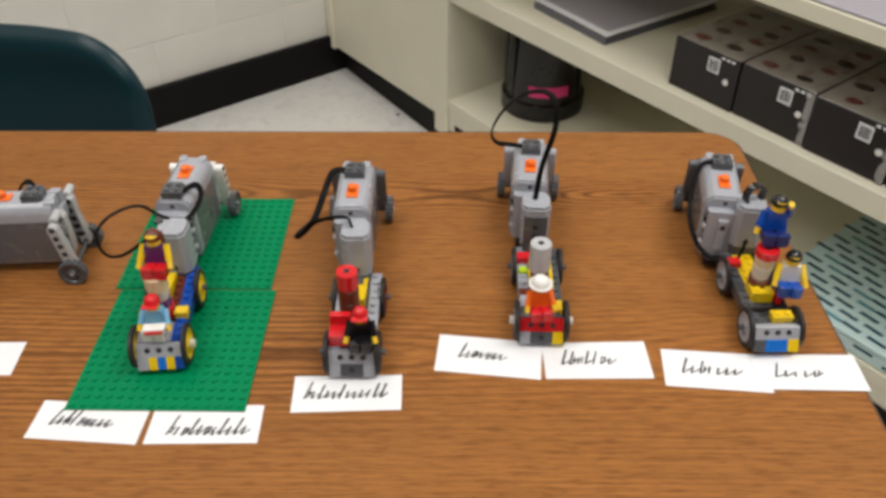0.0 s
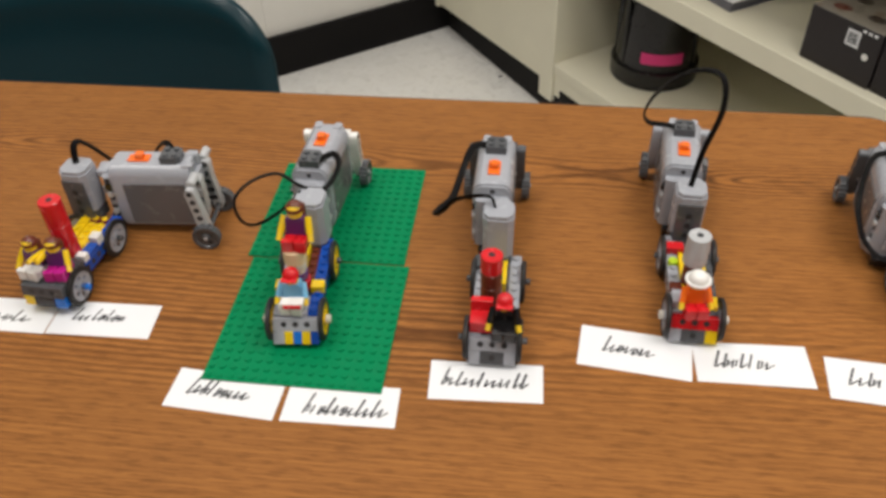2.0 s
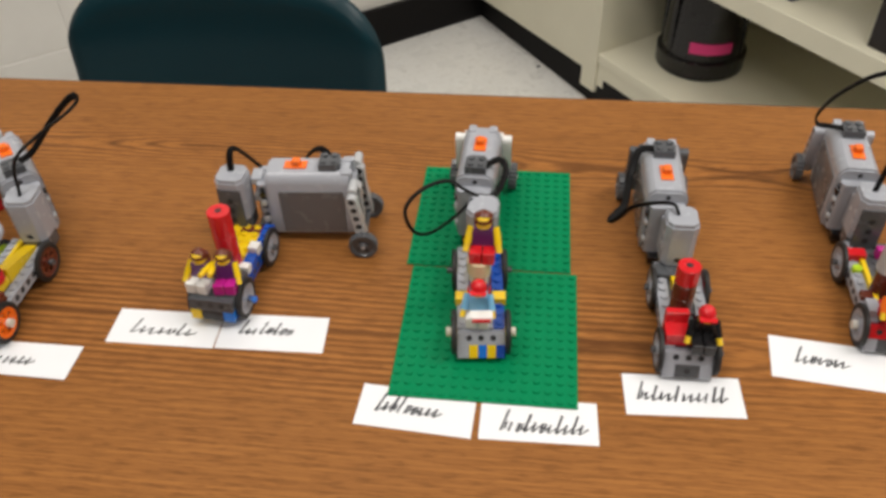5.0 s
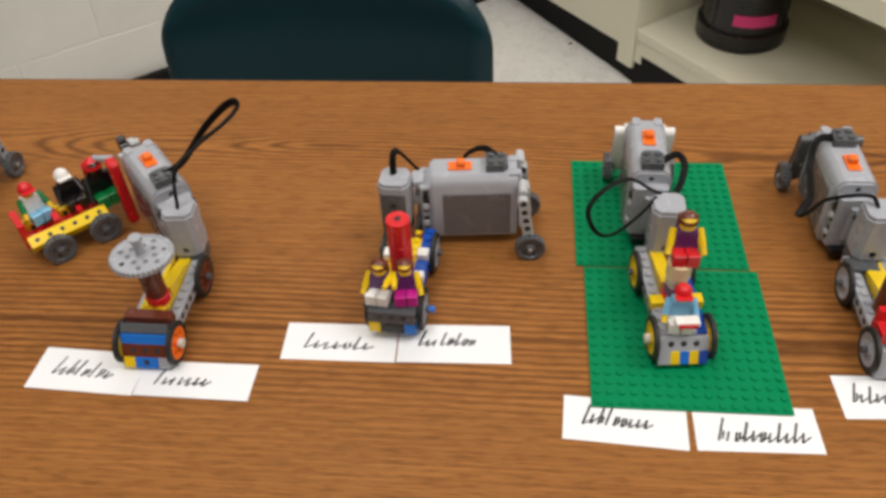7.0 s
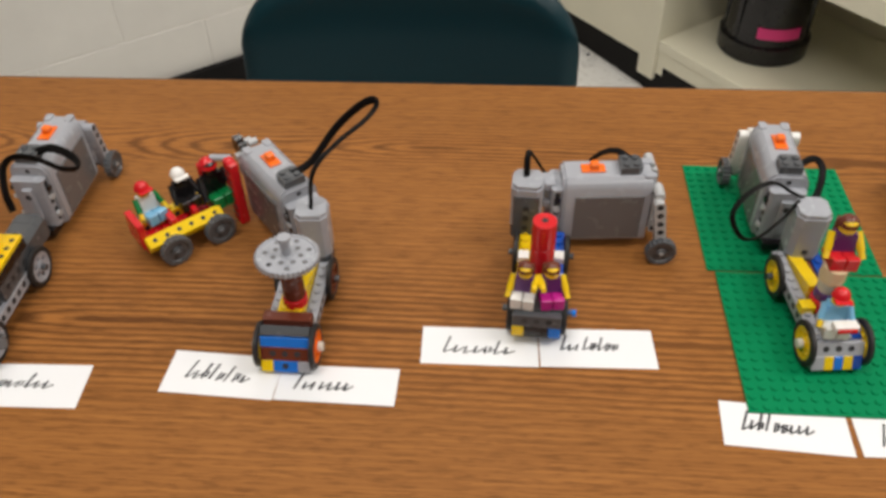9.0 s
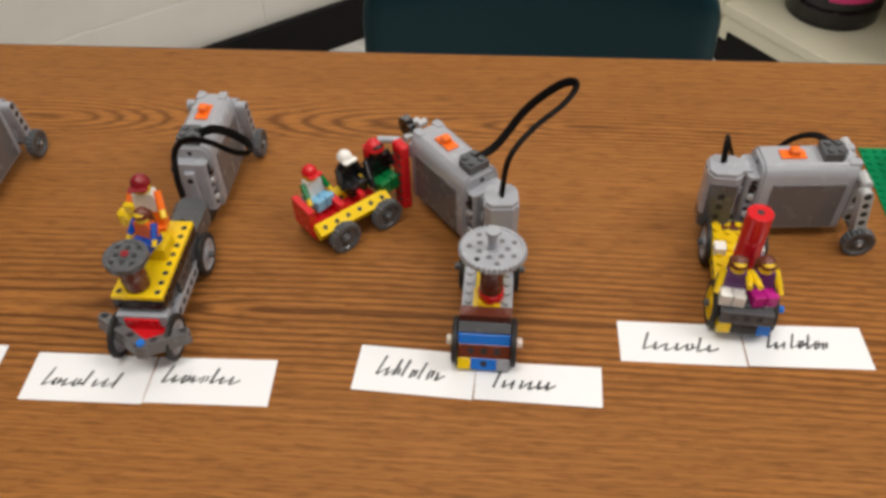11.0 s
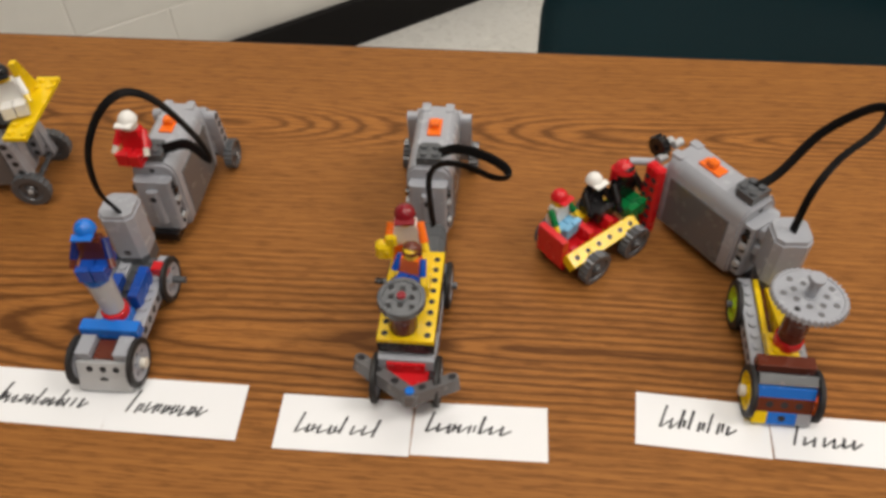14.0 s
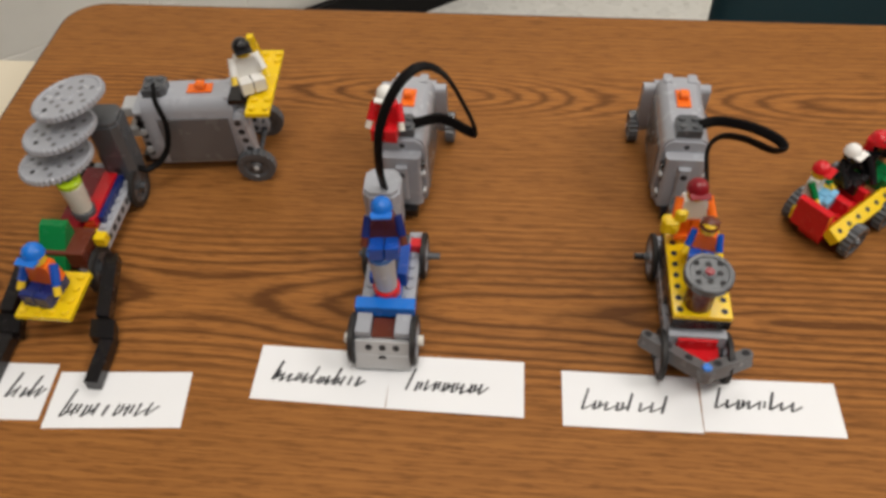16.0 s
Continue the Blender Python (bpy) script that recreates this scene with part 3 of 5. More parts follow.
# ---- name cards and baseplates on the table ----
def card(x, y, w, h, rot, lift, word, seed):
    """A hand-cut paper card; the writing on it is slanted, partly joined strokes that resemble handwriting."""
    rnd = random.Random(seed)
    ob = thing("name_card", pose(x * 0.9924, y * 0.981, TOP + lift, 0, 0, rot), "white hand-cut paper name card with black writing", "name card", "name cards on the table")
    q = [(-w / 2 + rnd.uniform(-0.6, 0.6), -h / 2 + rnd.uniform(-0.7, 0.7)), (w / 2 + rnd.uniform(-0.6, 0.6), -h / 2 + rnd.uniform(-0.7, 0.7)),
         (w / 2 + rnd.uniform(-0.6, 0.6), h / 2 + rnd.uniform(-0.7, 0.7)), (-w / 2 + rnd.uniform(-0.6, 0.6), h / 2 + rnd.uniform(-0.7, 0.7))]
    part("paper", Kit().prism(q, "z", 0.05, 0.35), PAPER, ob)
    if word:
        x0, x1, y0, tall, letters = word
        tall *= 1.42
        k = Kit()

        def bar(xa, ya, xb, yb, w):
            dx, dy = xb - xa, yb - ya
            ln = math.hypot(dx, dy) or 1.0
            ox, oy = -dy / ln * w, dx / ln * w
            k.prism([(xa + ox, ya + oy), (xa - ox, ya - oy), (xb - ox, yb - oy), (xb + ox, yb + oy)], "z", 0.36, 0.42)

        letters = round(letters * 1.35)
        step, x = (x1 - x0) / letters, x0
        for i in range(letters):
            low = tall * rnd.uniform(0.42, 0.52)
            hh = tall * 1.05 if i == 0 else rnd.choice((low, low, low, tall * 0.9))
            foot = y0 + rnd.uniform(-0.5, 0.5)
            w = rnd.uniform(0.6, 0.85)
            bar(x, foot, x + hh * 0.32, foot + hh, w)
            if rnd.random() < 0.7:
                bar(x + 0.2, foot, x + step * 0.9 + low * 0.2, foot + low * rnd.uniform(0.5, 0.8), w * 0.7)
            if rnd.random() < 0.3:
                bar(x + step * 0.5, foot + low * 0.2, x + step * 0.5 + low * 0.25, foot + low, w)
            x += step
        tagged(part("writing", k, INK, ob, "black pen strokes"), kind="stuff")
    return ob


# x, y, width, height, turn, lift, word (from, to, foot, height, letters)
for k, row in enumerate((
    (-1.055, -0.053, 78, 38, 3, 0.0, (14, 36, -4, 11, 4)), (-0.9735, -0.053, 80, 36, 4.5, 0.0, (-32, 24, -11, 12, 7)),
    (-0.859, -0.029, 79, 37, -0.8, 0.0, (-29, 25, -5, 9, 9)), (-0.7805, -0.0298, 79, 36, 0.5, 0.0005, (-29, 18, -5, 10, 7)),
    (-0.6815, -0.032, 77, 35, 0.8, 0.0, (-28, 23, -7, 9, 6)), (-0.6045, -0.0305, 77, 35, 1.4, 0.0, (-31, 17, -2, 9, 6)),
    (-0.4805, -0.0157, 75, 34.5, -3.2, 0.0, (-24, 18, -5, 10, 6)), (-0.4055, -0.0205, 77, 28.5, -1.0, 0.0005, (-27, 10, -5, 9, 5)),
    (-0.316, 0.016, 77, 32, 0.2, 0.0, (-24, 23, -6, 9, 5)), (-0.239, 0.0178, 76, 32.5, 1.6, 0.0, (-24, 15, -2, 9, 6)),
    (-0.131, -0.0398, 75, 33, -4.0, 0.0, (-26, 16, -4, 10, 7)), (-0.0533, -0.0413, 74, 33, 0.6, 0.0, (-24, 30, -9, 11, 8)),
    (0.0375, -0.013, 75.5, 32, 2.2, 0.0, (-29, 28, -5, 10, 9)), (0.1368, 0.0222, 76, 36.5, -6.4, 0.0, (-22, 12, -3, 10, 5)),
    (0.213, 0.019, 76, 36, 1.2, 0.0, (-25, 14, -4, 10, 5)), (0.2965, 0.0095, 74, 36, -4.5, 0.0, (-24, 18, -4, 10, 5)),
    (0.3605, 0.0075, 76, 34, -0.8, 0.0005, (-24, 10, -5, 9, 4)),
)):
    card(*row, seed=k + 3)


def baseplate(x, y, rot, size, lift, label):
    ob = thing("baseplate", pose(x * 0.9924, y * 0.981, TOP + lift, 0, 0, rot), label, "baseplate", "baseplates")
    h = size / 2
    k = Kit().box(-h, h, -h, h, 0, 1.5, c=0.3)
    pitch = size / 16
    at = [-h + pitch * (i + 0.5) for i in range(16)]
    part("plate", k, "plate_green", ob)
    return part("stud_field", Kit().studs(at, at, 1.5, n=9, h=1.1), "plate_green", ob)


baseplate(-0.0935, 0.157, -0.3, 124, 0.0, "green studded toy baseplate lying under the battery box")
baseplate(-0.0895, 0.0312, -0.4, 123, 0.0004, "green studded toy baseplate lying under the front of the car")


# ---- toy parts, in millimetres ----
def brick(parent, x0, x1, y0, y1, z0, z1, col, studs=False, holes="", name="brick", tilt=None, label=""):
    """A toy brick; holes: along which axis its pin holes, dark discs for their shade, run ("x" or "y")."""
    k = Kit()
    if tilt:
        k.m = tilt
    k.box(x0, x1, y0, y1, z0, z1, c=0.3)
    if studs:
        nx, ny = max(1, round((x1 - x0) / 8)), max(1, round((y1 - y0) / 8))
        k.studs([x0 + (x1 - x0) * (i + 0.5) / nx for i in range(nx)], [y0 + (y1 - y0) * (i + 0.5) / ny for i in range(ny)], z1)
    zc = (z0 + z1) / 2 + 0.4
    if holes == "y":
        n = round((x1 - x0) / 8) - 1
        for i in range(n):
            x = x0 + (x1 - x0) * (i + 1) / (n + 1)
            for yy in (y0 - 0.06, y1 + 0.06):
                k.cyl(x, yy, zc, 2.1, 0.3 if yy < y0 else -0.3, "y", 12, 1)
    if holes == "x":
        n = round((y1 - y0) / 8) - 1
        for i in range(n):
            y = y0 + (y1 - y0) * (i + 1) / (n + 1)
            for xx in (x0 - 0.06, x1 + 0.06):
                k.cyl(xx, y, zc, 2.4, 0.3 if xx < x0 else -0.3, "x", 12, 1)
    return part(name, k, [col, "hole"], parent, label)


def wheel(parent, x, y, z, rim, side):
    """A thin pulley wheel with a rubber tyre; side: +1 outwards to +x."""
    k = Kit().lathe(x, y, z, [(-1.8, 0.4), (-1.8, 3.9), (1.8, 3.9), (1.8, 0.4)], "x", 20)
    k.lathe(x, y, z, [(-0.9, 9.1), (-1.5, 9.8), (-1.5, 11.2), (1.5, 11.2), (1.5, 9.8), (0.9, 9.1)], "x", 30)
    k.web(x, y, z, (3.6, 4.9, 6.4, 8.0, 9.4), (1, 2))
    w = part("wheel", k, rim, parent)
    part("tyre", Kit().lathe(x, y, z, [(-1.2, 10.9), (-1.8, 11.4), (-1.8, 13.6), (-1.1, 15.0), (1.1, 15.0), (1.8, 13.6), (1.8, 11.4), (1.2, 10.9)], "x", 30), "rubber", w, "black rubber tyre")
    return w


def small_wheel(parent, x, y, z, axis_m, col="dark_grey", r=11.2):
    k = Kit()
    k.m = axis_m
    k.lathe(x, y, z, [(-3.2, 0.5), (-3.2, 3.4), (-2, 4), (-2, 7.8), (-3.2, 8.6), (-3.2, r), (3.2, r), (3.2, 8.6), (2, 7.8), (2, 4), (3.2, 3.4), (3.2, 0.5)], "x", 40, teeth=0.9)
    # dark discs in place of shaded holes in the web
    for i in range(4):
        a = math.pi / 2 * i + 0.5
        for s in (-1, 1):
            k.cyl(x + s * 1.95, y + 5.0 * math.cos(a), z + 5.0 * math.sin(a), 1.2, s * 0.25, "x", 8, 1)
    w = part("tail_wheel", k, [col, "hole"], parent)
    ka = Kit()
    ka.m = axis_m
    part("axle_end", ka.box(x - 4.2, x + 4.2, y - 1.6, y + 1.6, z - 1.6, z + 1.6, c=0.5), "pale_grey", w, "pale grey axle end")
    return w


def tail_bar(parent, x, a, b, m, col):
    """A flat studless beam with round ends from a to b, pairs of y and z, thickness along x."""
    k = Kit()
    d = Vector((0, b[0] - a[0], b[1] - a[1]))
    ln, ang = d.length, math.atan2(d.z, d.y)
    k.m = m @ Matrix.Translation((x, a[0], a[1])) @ Matrix.Rotation(ang, 4, "X")
    out = [(-3.9 * math.sin(t), 3.9 * math.cos(t)) for t in [math.pi * i / 6 for i in range(7)]]
    out += [(ln + 3.9 * math.sin(t), -3.9 * math.cos(t)) for t in [math.pi * i / 6 for i in range(7)]]
    k.prism(out, "x", -3.8, 3.8)
    # beam holes: a near-black disc on each face for the shaded bore
    n = max(1, round(ln / 8))
    for i in range(n + 1):
        for s in (-1, 1):
            k.cyl(s * 3.75, ln * i / n, 0, 2.4, s * 0.15, "x", 12, 1)
    return part("tail_beam", k, [col, "hole"], parent)


def battery_box(parent, m, conn="far", tail="light_grey", length=73.0, shift=0.0, wheel_r=11.2):
    """Grey battery box: its own axes have y along its length, near end at 0. m: place in the toy's axes, millimetres."""
    k = Kit()
    k.m = m
    prof = [(-14, 9), (-10, 7), (10, 7), (14, 9), (15, 14), (14.7, 55), (13.8, 58.6), (11.9, 61.6), (9.2, 63.4), (-9.2, 63.4), (-11.9, 61.6), (-13.8, 58.6), (-14.7, 55), (-15, 14)]
    k.prism(prof, "y", 12, length)
    k.prism([(p * 0.94, 35 + (q - 35) * 0.95) for p, q in prof], "y", 10, 11.98)
    for s in (-1, 1):
        k.cyl(s * 8, length - 0.5, 59, 2.4, 2.4, "y", 10)
        k.cyl(s * 8, length - 0.5, 51, 2.4, 2.4, "y", 10)
    k.cyl(0, 9.95, 58, 1.9, 0.3, "y", 10, 1)
    for s in (-1, 1):
        k.prism(rounded_rect(s * 8 - 3, s * 8 + 3, length - 6, length + 2.6, 1.6, 3), "z", 54, 64.0)
    box = part("battery_box", k, ["light_grey", "hole"], parent, "light grey battery box with dark side covers")
    for s in (-1, 1):
        kp = Kit()
        kp.m = m
        a, b = (14.2, 15.6) if s > 0 else (-15.6, -14.2)
        kp.box(a, b, 19, length - 5, 11, 50, c=0.5)
        part("battery_cover", kp, "cover_grey", box, "dark grey battery cover")
    # narrow socket block on the near end, its pin holes shown by dark discs
    kn = Kit()
    kn.m = m
    kn.prism(rounded_rect(-12.5, 12.5, 2.5, 11, 3.0, 4), "z", 12, 54).prism(rounded_rect(-3.8, 3.8, -1.0, 3.0, 1.6, 4), "z", 20, 48)
    kn.cyl(0, -1.05, 42, 2.3, 0.3, "y", 12, 1)
    for s in (-1, 1):
        for zz in (18, 26, 34, 42, 50):
            kn.cyl(s * 12.45, 6.5, zz, 2.3, s * 0.2, "x", 10, 1)
    part("end_block", kn, ["light_grey", "hole"], box)
    for s in (-1, 1):
        for zz, col in ((22, "pale_grey"), (38, "pale_grey"), (46, "black")):
            kp = Kit()
            kp.m = m
            part("pin", kp.cyl(s * 12.3, 6.5, zz, 2.5, s * 2.2, "x", 10), col, box)
    kb = Kit()
    kb.m = m
    kb.box(-9, 9, -3, 12, 5, 12, c=0.6)
    part("coupling", kb, "black", box, "black coupling pins under the end")
    ys, yc = (32, 58) if conn == "far" else (50, 20)
    ko = Kit()
    ko.m = m
    part("switch_plate", ko.box(-4.6, 4.6, ys - 8.5, ys + 8.5, 63.3, 64.8, c=0.4), "orange", box, "orange slide switch")
    kq = Kit()
    kq.m = m
    part("switch_knob", kq.box(-3.2, 3.2, ys - 2.6, ys + 4, 64.5, 69.4, c=1.0), "orange", box)
    kc = Kit()
    kc.m = m
    kc.prism([(-7.9, yc - 7.5), (7.9, yc - 7.5), (7.9, yc + 5), (5, yc + 8), (-5, yc + 8), (-7.9, yc + 5)], "z", 63.4, 69.4)
    kc.studs((-4, 4), (yc - 3.5, yc + 3.5), 69.4, n=9)
    part("plug", kc, "dark_grey", box, "dark grey cable plug")
    yw = length + 9
    for s in (-1, 1):
        if not tail:
            break
        small_wheel(box, s * 24 + shift, yw, wheel_r + 0.1, m, r=wheel_r)
        tail_bar(box, s * 18.6 + shift, (length + 3, 51), (yw, 12.5), m, tail)
        tail_bar(box, s * 11.6, (length + 5, 20), (length + 5, 52), m, tail)
        if tail == "pale_grey":
            kc = Kit()
            kc.m = m
            part("connector", kc.cyl(s * 11 if s > 0 else -24, length + 3.5, 55.5, 3.6, 13, "x", 14, c=0.6), tail, box)
        for zz in (28, 36, 44):
            kp = Kit()
            kp.m = m
            part("pin", kp.cyl(s * 14.8, length + 5, zz, 2.6, s * 1.6, "x", 10), "pale_grey" if zz != 36 else "black", box)
    if tail:
        kx = Kit()
        kx.m = m
        part("tail_axle", kx.cyl(-28 + shift, yw, 11.3, 1.9, 56, "x", 10), "dark_grey", box)
    ky = Kit()
    ky.m = m
    part("cross_bar", ky.box(-15, 15, length + 0.2, length + 4, 42, 54, c=0.5), "light_grey", box)
    return box


def motor(parent, m, style="light", z0=16, z1=64):
    """Upright motor: 24 mm square with broad chamfers; light: grey all round; dark: dark front panel; black: all dark."""
    oct_ = [(-11, -7), (-7, -11), (7, -11), (11, -7), (11, 7), (7, 11), (-7, 11), (-11, 7)]
    k = Kit()
    k.m = m
    body = "dark_grey" if style in ("black", "capped") else "light_grey"
    k.prism(oct_, "z", z0 + 11, z1 - 11)
    k.prism([(p * 1.02, q * 1.02) for p, q in oct_], "z", z1 - 10.98, z1 - 3, 3)
    k.prism([(a * 0.93, b * 0.93) for a, b in oct_], "z", z1 - 2.98, z1, 3)
    k.prism([(a * 0.96, b * 0.96) for a, b in oct_], "z", z0, z0 + 10.98, 1)
    k.cyl(0, -10.6, z0 + 16, 2.4, -0.4, "y", 12, 2)
    mo = part("motor", k, [body, "dark_grey", "hole", "dark_grey" if style == "black" else "light_grey"], parent, "dark grey upright motor" if style == "black" else "dark grey upright motor with pale cap" if style == "capped" else "light grey upright motor")
    if style == "dark":
        kd = Kit()
        kd.m = m
        kd.box(-9.2, 9.2, -11.9, -10.6, z0 + 2, z1 - 8, c=0.4)
        for i in range(3):
            kd.cyl(0, -11.85, z0 + 12 + 9 * i, 2.4, -0.3, "y", 12, 1)
        part("front_panel", kd, ["dark_grey", "hole"], mo, "dark grey front panel")
    return mo


def dome(k, x, y, z, r, h, slot):
    prof = [(0, 0.05), (0, r)] + [(h * math.sin(t), max(0.05, r * math.cos(t))) for t in [math.pi / 2 * i / 5 for i in range(1, 6)]]
    k.lathe(x, y, z, prof, "z", 18, slot)


def figure(x, y, z, turn, torso, legs, hat, hat_kind="helmet", arms=None, sit=True, lift=(0, 0), label="", scale=1.0, head="skin", tip=0):
    """A plain toy figure in one mesh, facing -y, seated or standing on (x, y, z) in millimetres on the table."""
    k = Kit()
    mats = [torso, legs, head, hat, arms or torso]
    if sit:
        for s in (-1, 1):
            k.box(s * 4 - 3.7, s * 4 + 3.7, -12, 4, 0, 6.6, c=0.5, slot=1).box(s * 4 - 3.7, s * 4 + 3.7, -14, -10, -0.1, 9, c=0.5, slot=1)
        zt = 6.6
    else:
        for s in (-1, 1):
            k.box(s * 4 - 3.7, s * 4 + 3.7, -3.6, 3.6, 1.5, 12.6, c=0.5, slot=1).box(s * 4 - 3.8, s * 4 + 3.8, -6, 3.6, 0, 3, c=0.4, slot=1)
        k.box(-7.8, 7.8, -3.5, 3.5, 12.4, 14.4, c=0.4, slot=1)
        zt = 14.4
    k.add([(-7.8, -3.8, zt), (7.8, -3.8, zt), (7.8, 3.8, zt), (-7.8, 3.8, zt), (-5.7, -3.4, zt + 12.6), (5.7, -3.4, zt + 12.6), (5.7, 3.4, zt + 12.6), (-5.7, 3.4, zt + 12.6)],
          [(0, 1, 2, 3), (4, 5, 6, 7), (0, 1, 5, 4), (1, 2, 6, 5), (2, 3, 7, 6), (3, 0, 4, 7)], 0)
    keep = k.m.copy()
    for s, up in ((-1, lift[0]), (1, lift[1])):
        k.m = keep @ Matrix.Translation((s * 7.6, 0, zt + 10.4)) @ Matrix.Rotation(radians(-s * 14), 4, "Y") @ Matrix.Rotation(radians(-38 - up), 4, "X")
        k.cyl(0, 0, 1.5, 2.3, -11, n=10, slot=4, c=0)
        k.cyl(0, 0, -9.5, 1.9, -5, n=9, slot=2)
    k.m = keep
    k.cyl(0, 0, zt + 12.4, 3.0, 1.6, n=12, slot=2)
    k.cyl(0, 0, zt + 13.6, 4.7, 8.0, n=18, slot=2, c=1.3)
    hz = zt + 13.6
    if hat_kind == "helmet":
        dome(k, 0, 0.2, hz + 4.6, 5.7, 6.2, 3)
        k.prism([(-5, -8.2), (5, -8.2), (5.6, -4), (-5.6, -4)], "z", hz + 4.6, hz + 5.6, 3)
    elif hat_kind == "hat":
        k.cyl(0, 0, hz + 4.6, 8.8, 1.2, n=20, slot=3)
        dome(k, 0, 0, hz + 5.7, 7.2, 6.4, 3)
    elif hat_kind == "hair":
        dome(k, 0, 0.8, hz + 3.6, 5.9, 6.2, 3)
        k.prism(rounded_rect(-5.8, 5.8, 0.6, 6.4, 2.4, 4), "z", hz - 4.5, hz + 5, 3)
    else:
        dome(k, 0, 0.4, hz + 4.2, 5.6, 5.6, 3)
    ob = part("toy_figure", k, mats)
    ob.matrix_world = Matrix.Translation((x * PX * Kit.unit, y * PY * Kit.unit, TOP + z * Kit.unit)) @ pose(0, 0, 0, tip, 0, turn) @ Matrix.Diagonal((scale, scale, scale, 1))
    return tagged(ob, label, "toy figure", "toy figures")


def disc(parent, x, y, z, r, col, tip=(0, 0), holes=12, thick=4.2, name="gear", label=""):
    k = Kit()
    k.m = Matrix.Translation((x, y, z)) @ Matrix.Rotation(radians(tip[0]), 4, "X") @ Matrix.Rotation(radians(tip[1]), 4, "Y")
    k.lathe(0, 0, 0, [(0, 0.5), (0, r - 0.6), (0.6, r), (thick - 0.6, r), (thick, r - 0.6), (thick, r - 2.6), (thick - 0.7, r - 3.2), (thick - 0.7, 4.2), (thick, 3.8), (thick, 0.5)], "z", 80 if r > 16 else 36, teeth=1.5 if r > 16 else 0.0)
    # grey and black discs imitate shaded holes through the wheel
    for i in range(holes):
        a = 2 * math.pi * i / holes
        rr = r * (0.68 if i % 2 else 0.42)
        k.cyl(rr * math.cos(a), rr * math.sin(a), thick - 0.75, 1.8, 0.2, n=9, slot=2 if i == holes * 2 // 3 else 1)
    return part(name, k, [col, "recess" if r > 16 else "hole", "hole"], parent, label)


def column(parent, x, y, pieces, tip=(0, 0), name="round_brick"):
    """Stacked round bricks: pieces of (z0, z1, r0, r1, colour). The top one has a dark disc as its hole."""
    for i, (z0, z1, r0, r1, col) in enumerate(pieces):
        k = Kit()
        k.m = Matrix.Translation((x, y, pieces[0][0])) @ Matrix.Rotation(radians(tip[0]), 4, "X") @ Matrix.Rotation(radians(tip[1]), 4, "Y") @ Matrix.Translation((0, 0, -pieces[0][0]))
        k.cyl(0, 0, z0, r0 * 0.93, 1.0, n=20)
        k.cyl(0, 0, z0 + 0.9, r0, z1 - z0 - 0.9, n=24, r2=r1, c=0.5)
        if i == len(pieces) - 1:
            k.cyl(0, 0, z1 + 0.02, 2.3, 0.15, n=12, slot=1)
        part(name, k, [col, "hole"], parent)


class Toy:
    """A toy car: an empty at the foot of its front, with helpers in its own millimetres and in those of the table."""

    def __init__(self, x, y, rot, label, lift=0.0, group="toy cars in a row"):
        self.ob = thing("toy_car", pose(x * PX * Kit.unit, y * PY * Kit.unit, TOP + lift * Kit.unit, 0, 0, rot), label, "toy car", group)
        self.inv = (Matrix.Translation((x * PX, y * PY, lift)) @ Matrix.Rotation(radians(rot), 4, "Z")).inverted()

    def at(self, x, y, z=0.0, rot=0.0):
        """A pose on the table, seen from the toy."""
        return self.inv @ Matrix.Translation((x * PX, y * PY, z)) @ Matrix.Rotation(radians(rot), 4, "Z")

    def chassis(self, left, right, rims, y0=12, y1=92, front=14, rear=72, deck="yellow", wz=15.0, half=18.0, bushes=True):
        o = self.ob
        brick(o, -16, -8, y0, y1, 12, 21.6, left, True, "x", "side_beam")
        brick(o, 8, 16, y0, y1, 12, 21.6, right, True, "x", "side_beam")
        if deck:
            brick(o, -7.8, 7.8, 44, y1 - 1, 17, 20.2, deck, True, "", "deck_plate")
        brick(o, -7.8, 7.8, y0 + 1, 43.6, 14, 17.2, "dark_grey", True, "", "deck_plate")
        for y, pair in ((front, rims[:2]), (rear, rims[2:])):
            for s, rim in zip((-1, 1), pair):
                wheel(o, s * half, y, wz, rim, s)
            part("axle", Kit().cyl(-21.6, y, wz, 1.9, 43.2, "x", 10), "black", o)
            for s in (-1, 1):
                kb = Kit().cyl(s * 20.0, y, wz, 3.2 if bushes and y == front else 2.4, s * 3.2, "x", 12)
                part("axle_bush", kb, "warm_white" if bushes and y == front else "dark_grey", o)

    def nose(self, rows, tilt=-24, y=0.0, z=4.0):
        """Leaning front of stacked rows, lowest first: (height, depth, [(width in studs, colour)], holes)."""
        t = Matrix.Translation((0, y, z)) @ Matrix.Rotation(radians(tilt), 4, "X")
        zz = 0.0
        for h, depth, cells, holes in rows:
            x = -16.0
            for n, col in cells:
                brick(self.ob, x + 0.05, x + n * 8 - 0.05, 0, depth, zz + 0.05, zz + h - 0.05, col, False, "y" if holes and n > 1 else "", "front_brick", t)
                x += n * 8
            zz += h

    def cable(self, pts, w=5.0, h=2.3):
        k = Kit()
        k.m = self.inv
        part("cable", k.tube([(x * PX, y * PY, z) for x, y, z in pts], w, h), "cable", self.ob, "flat black cable")


GREY4 = ("light_grey",) * 4

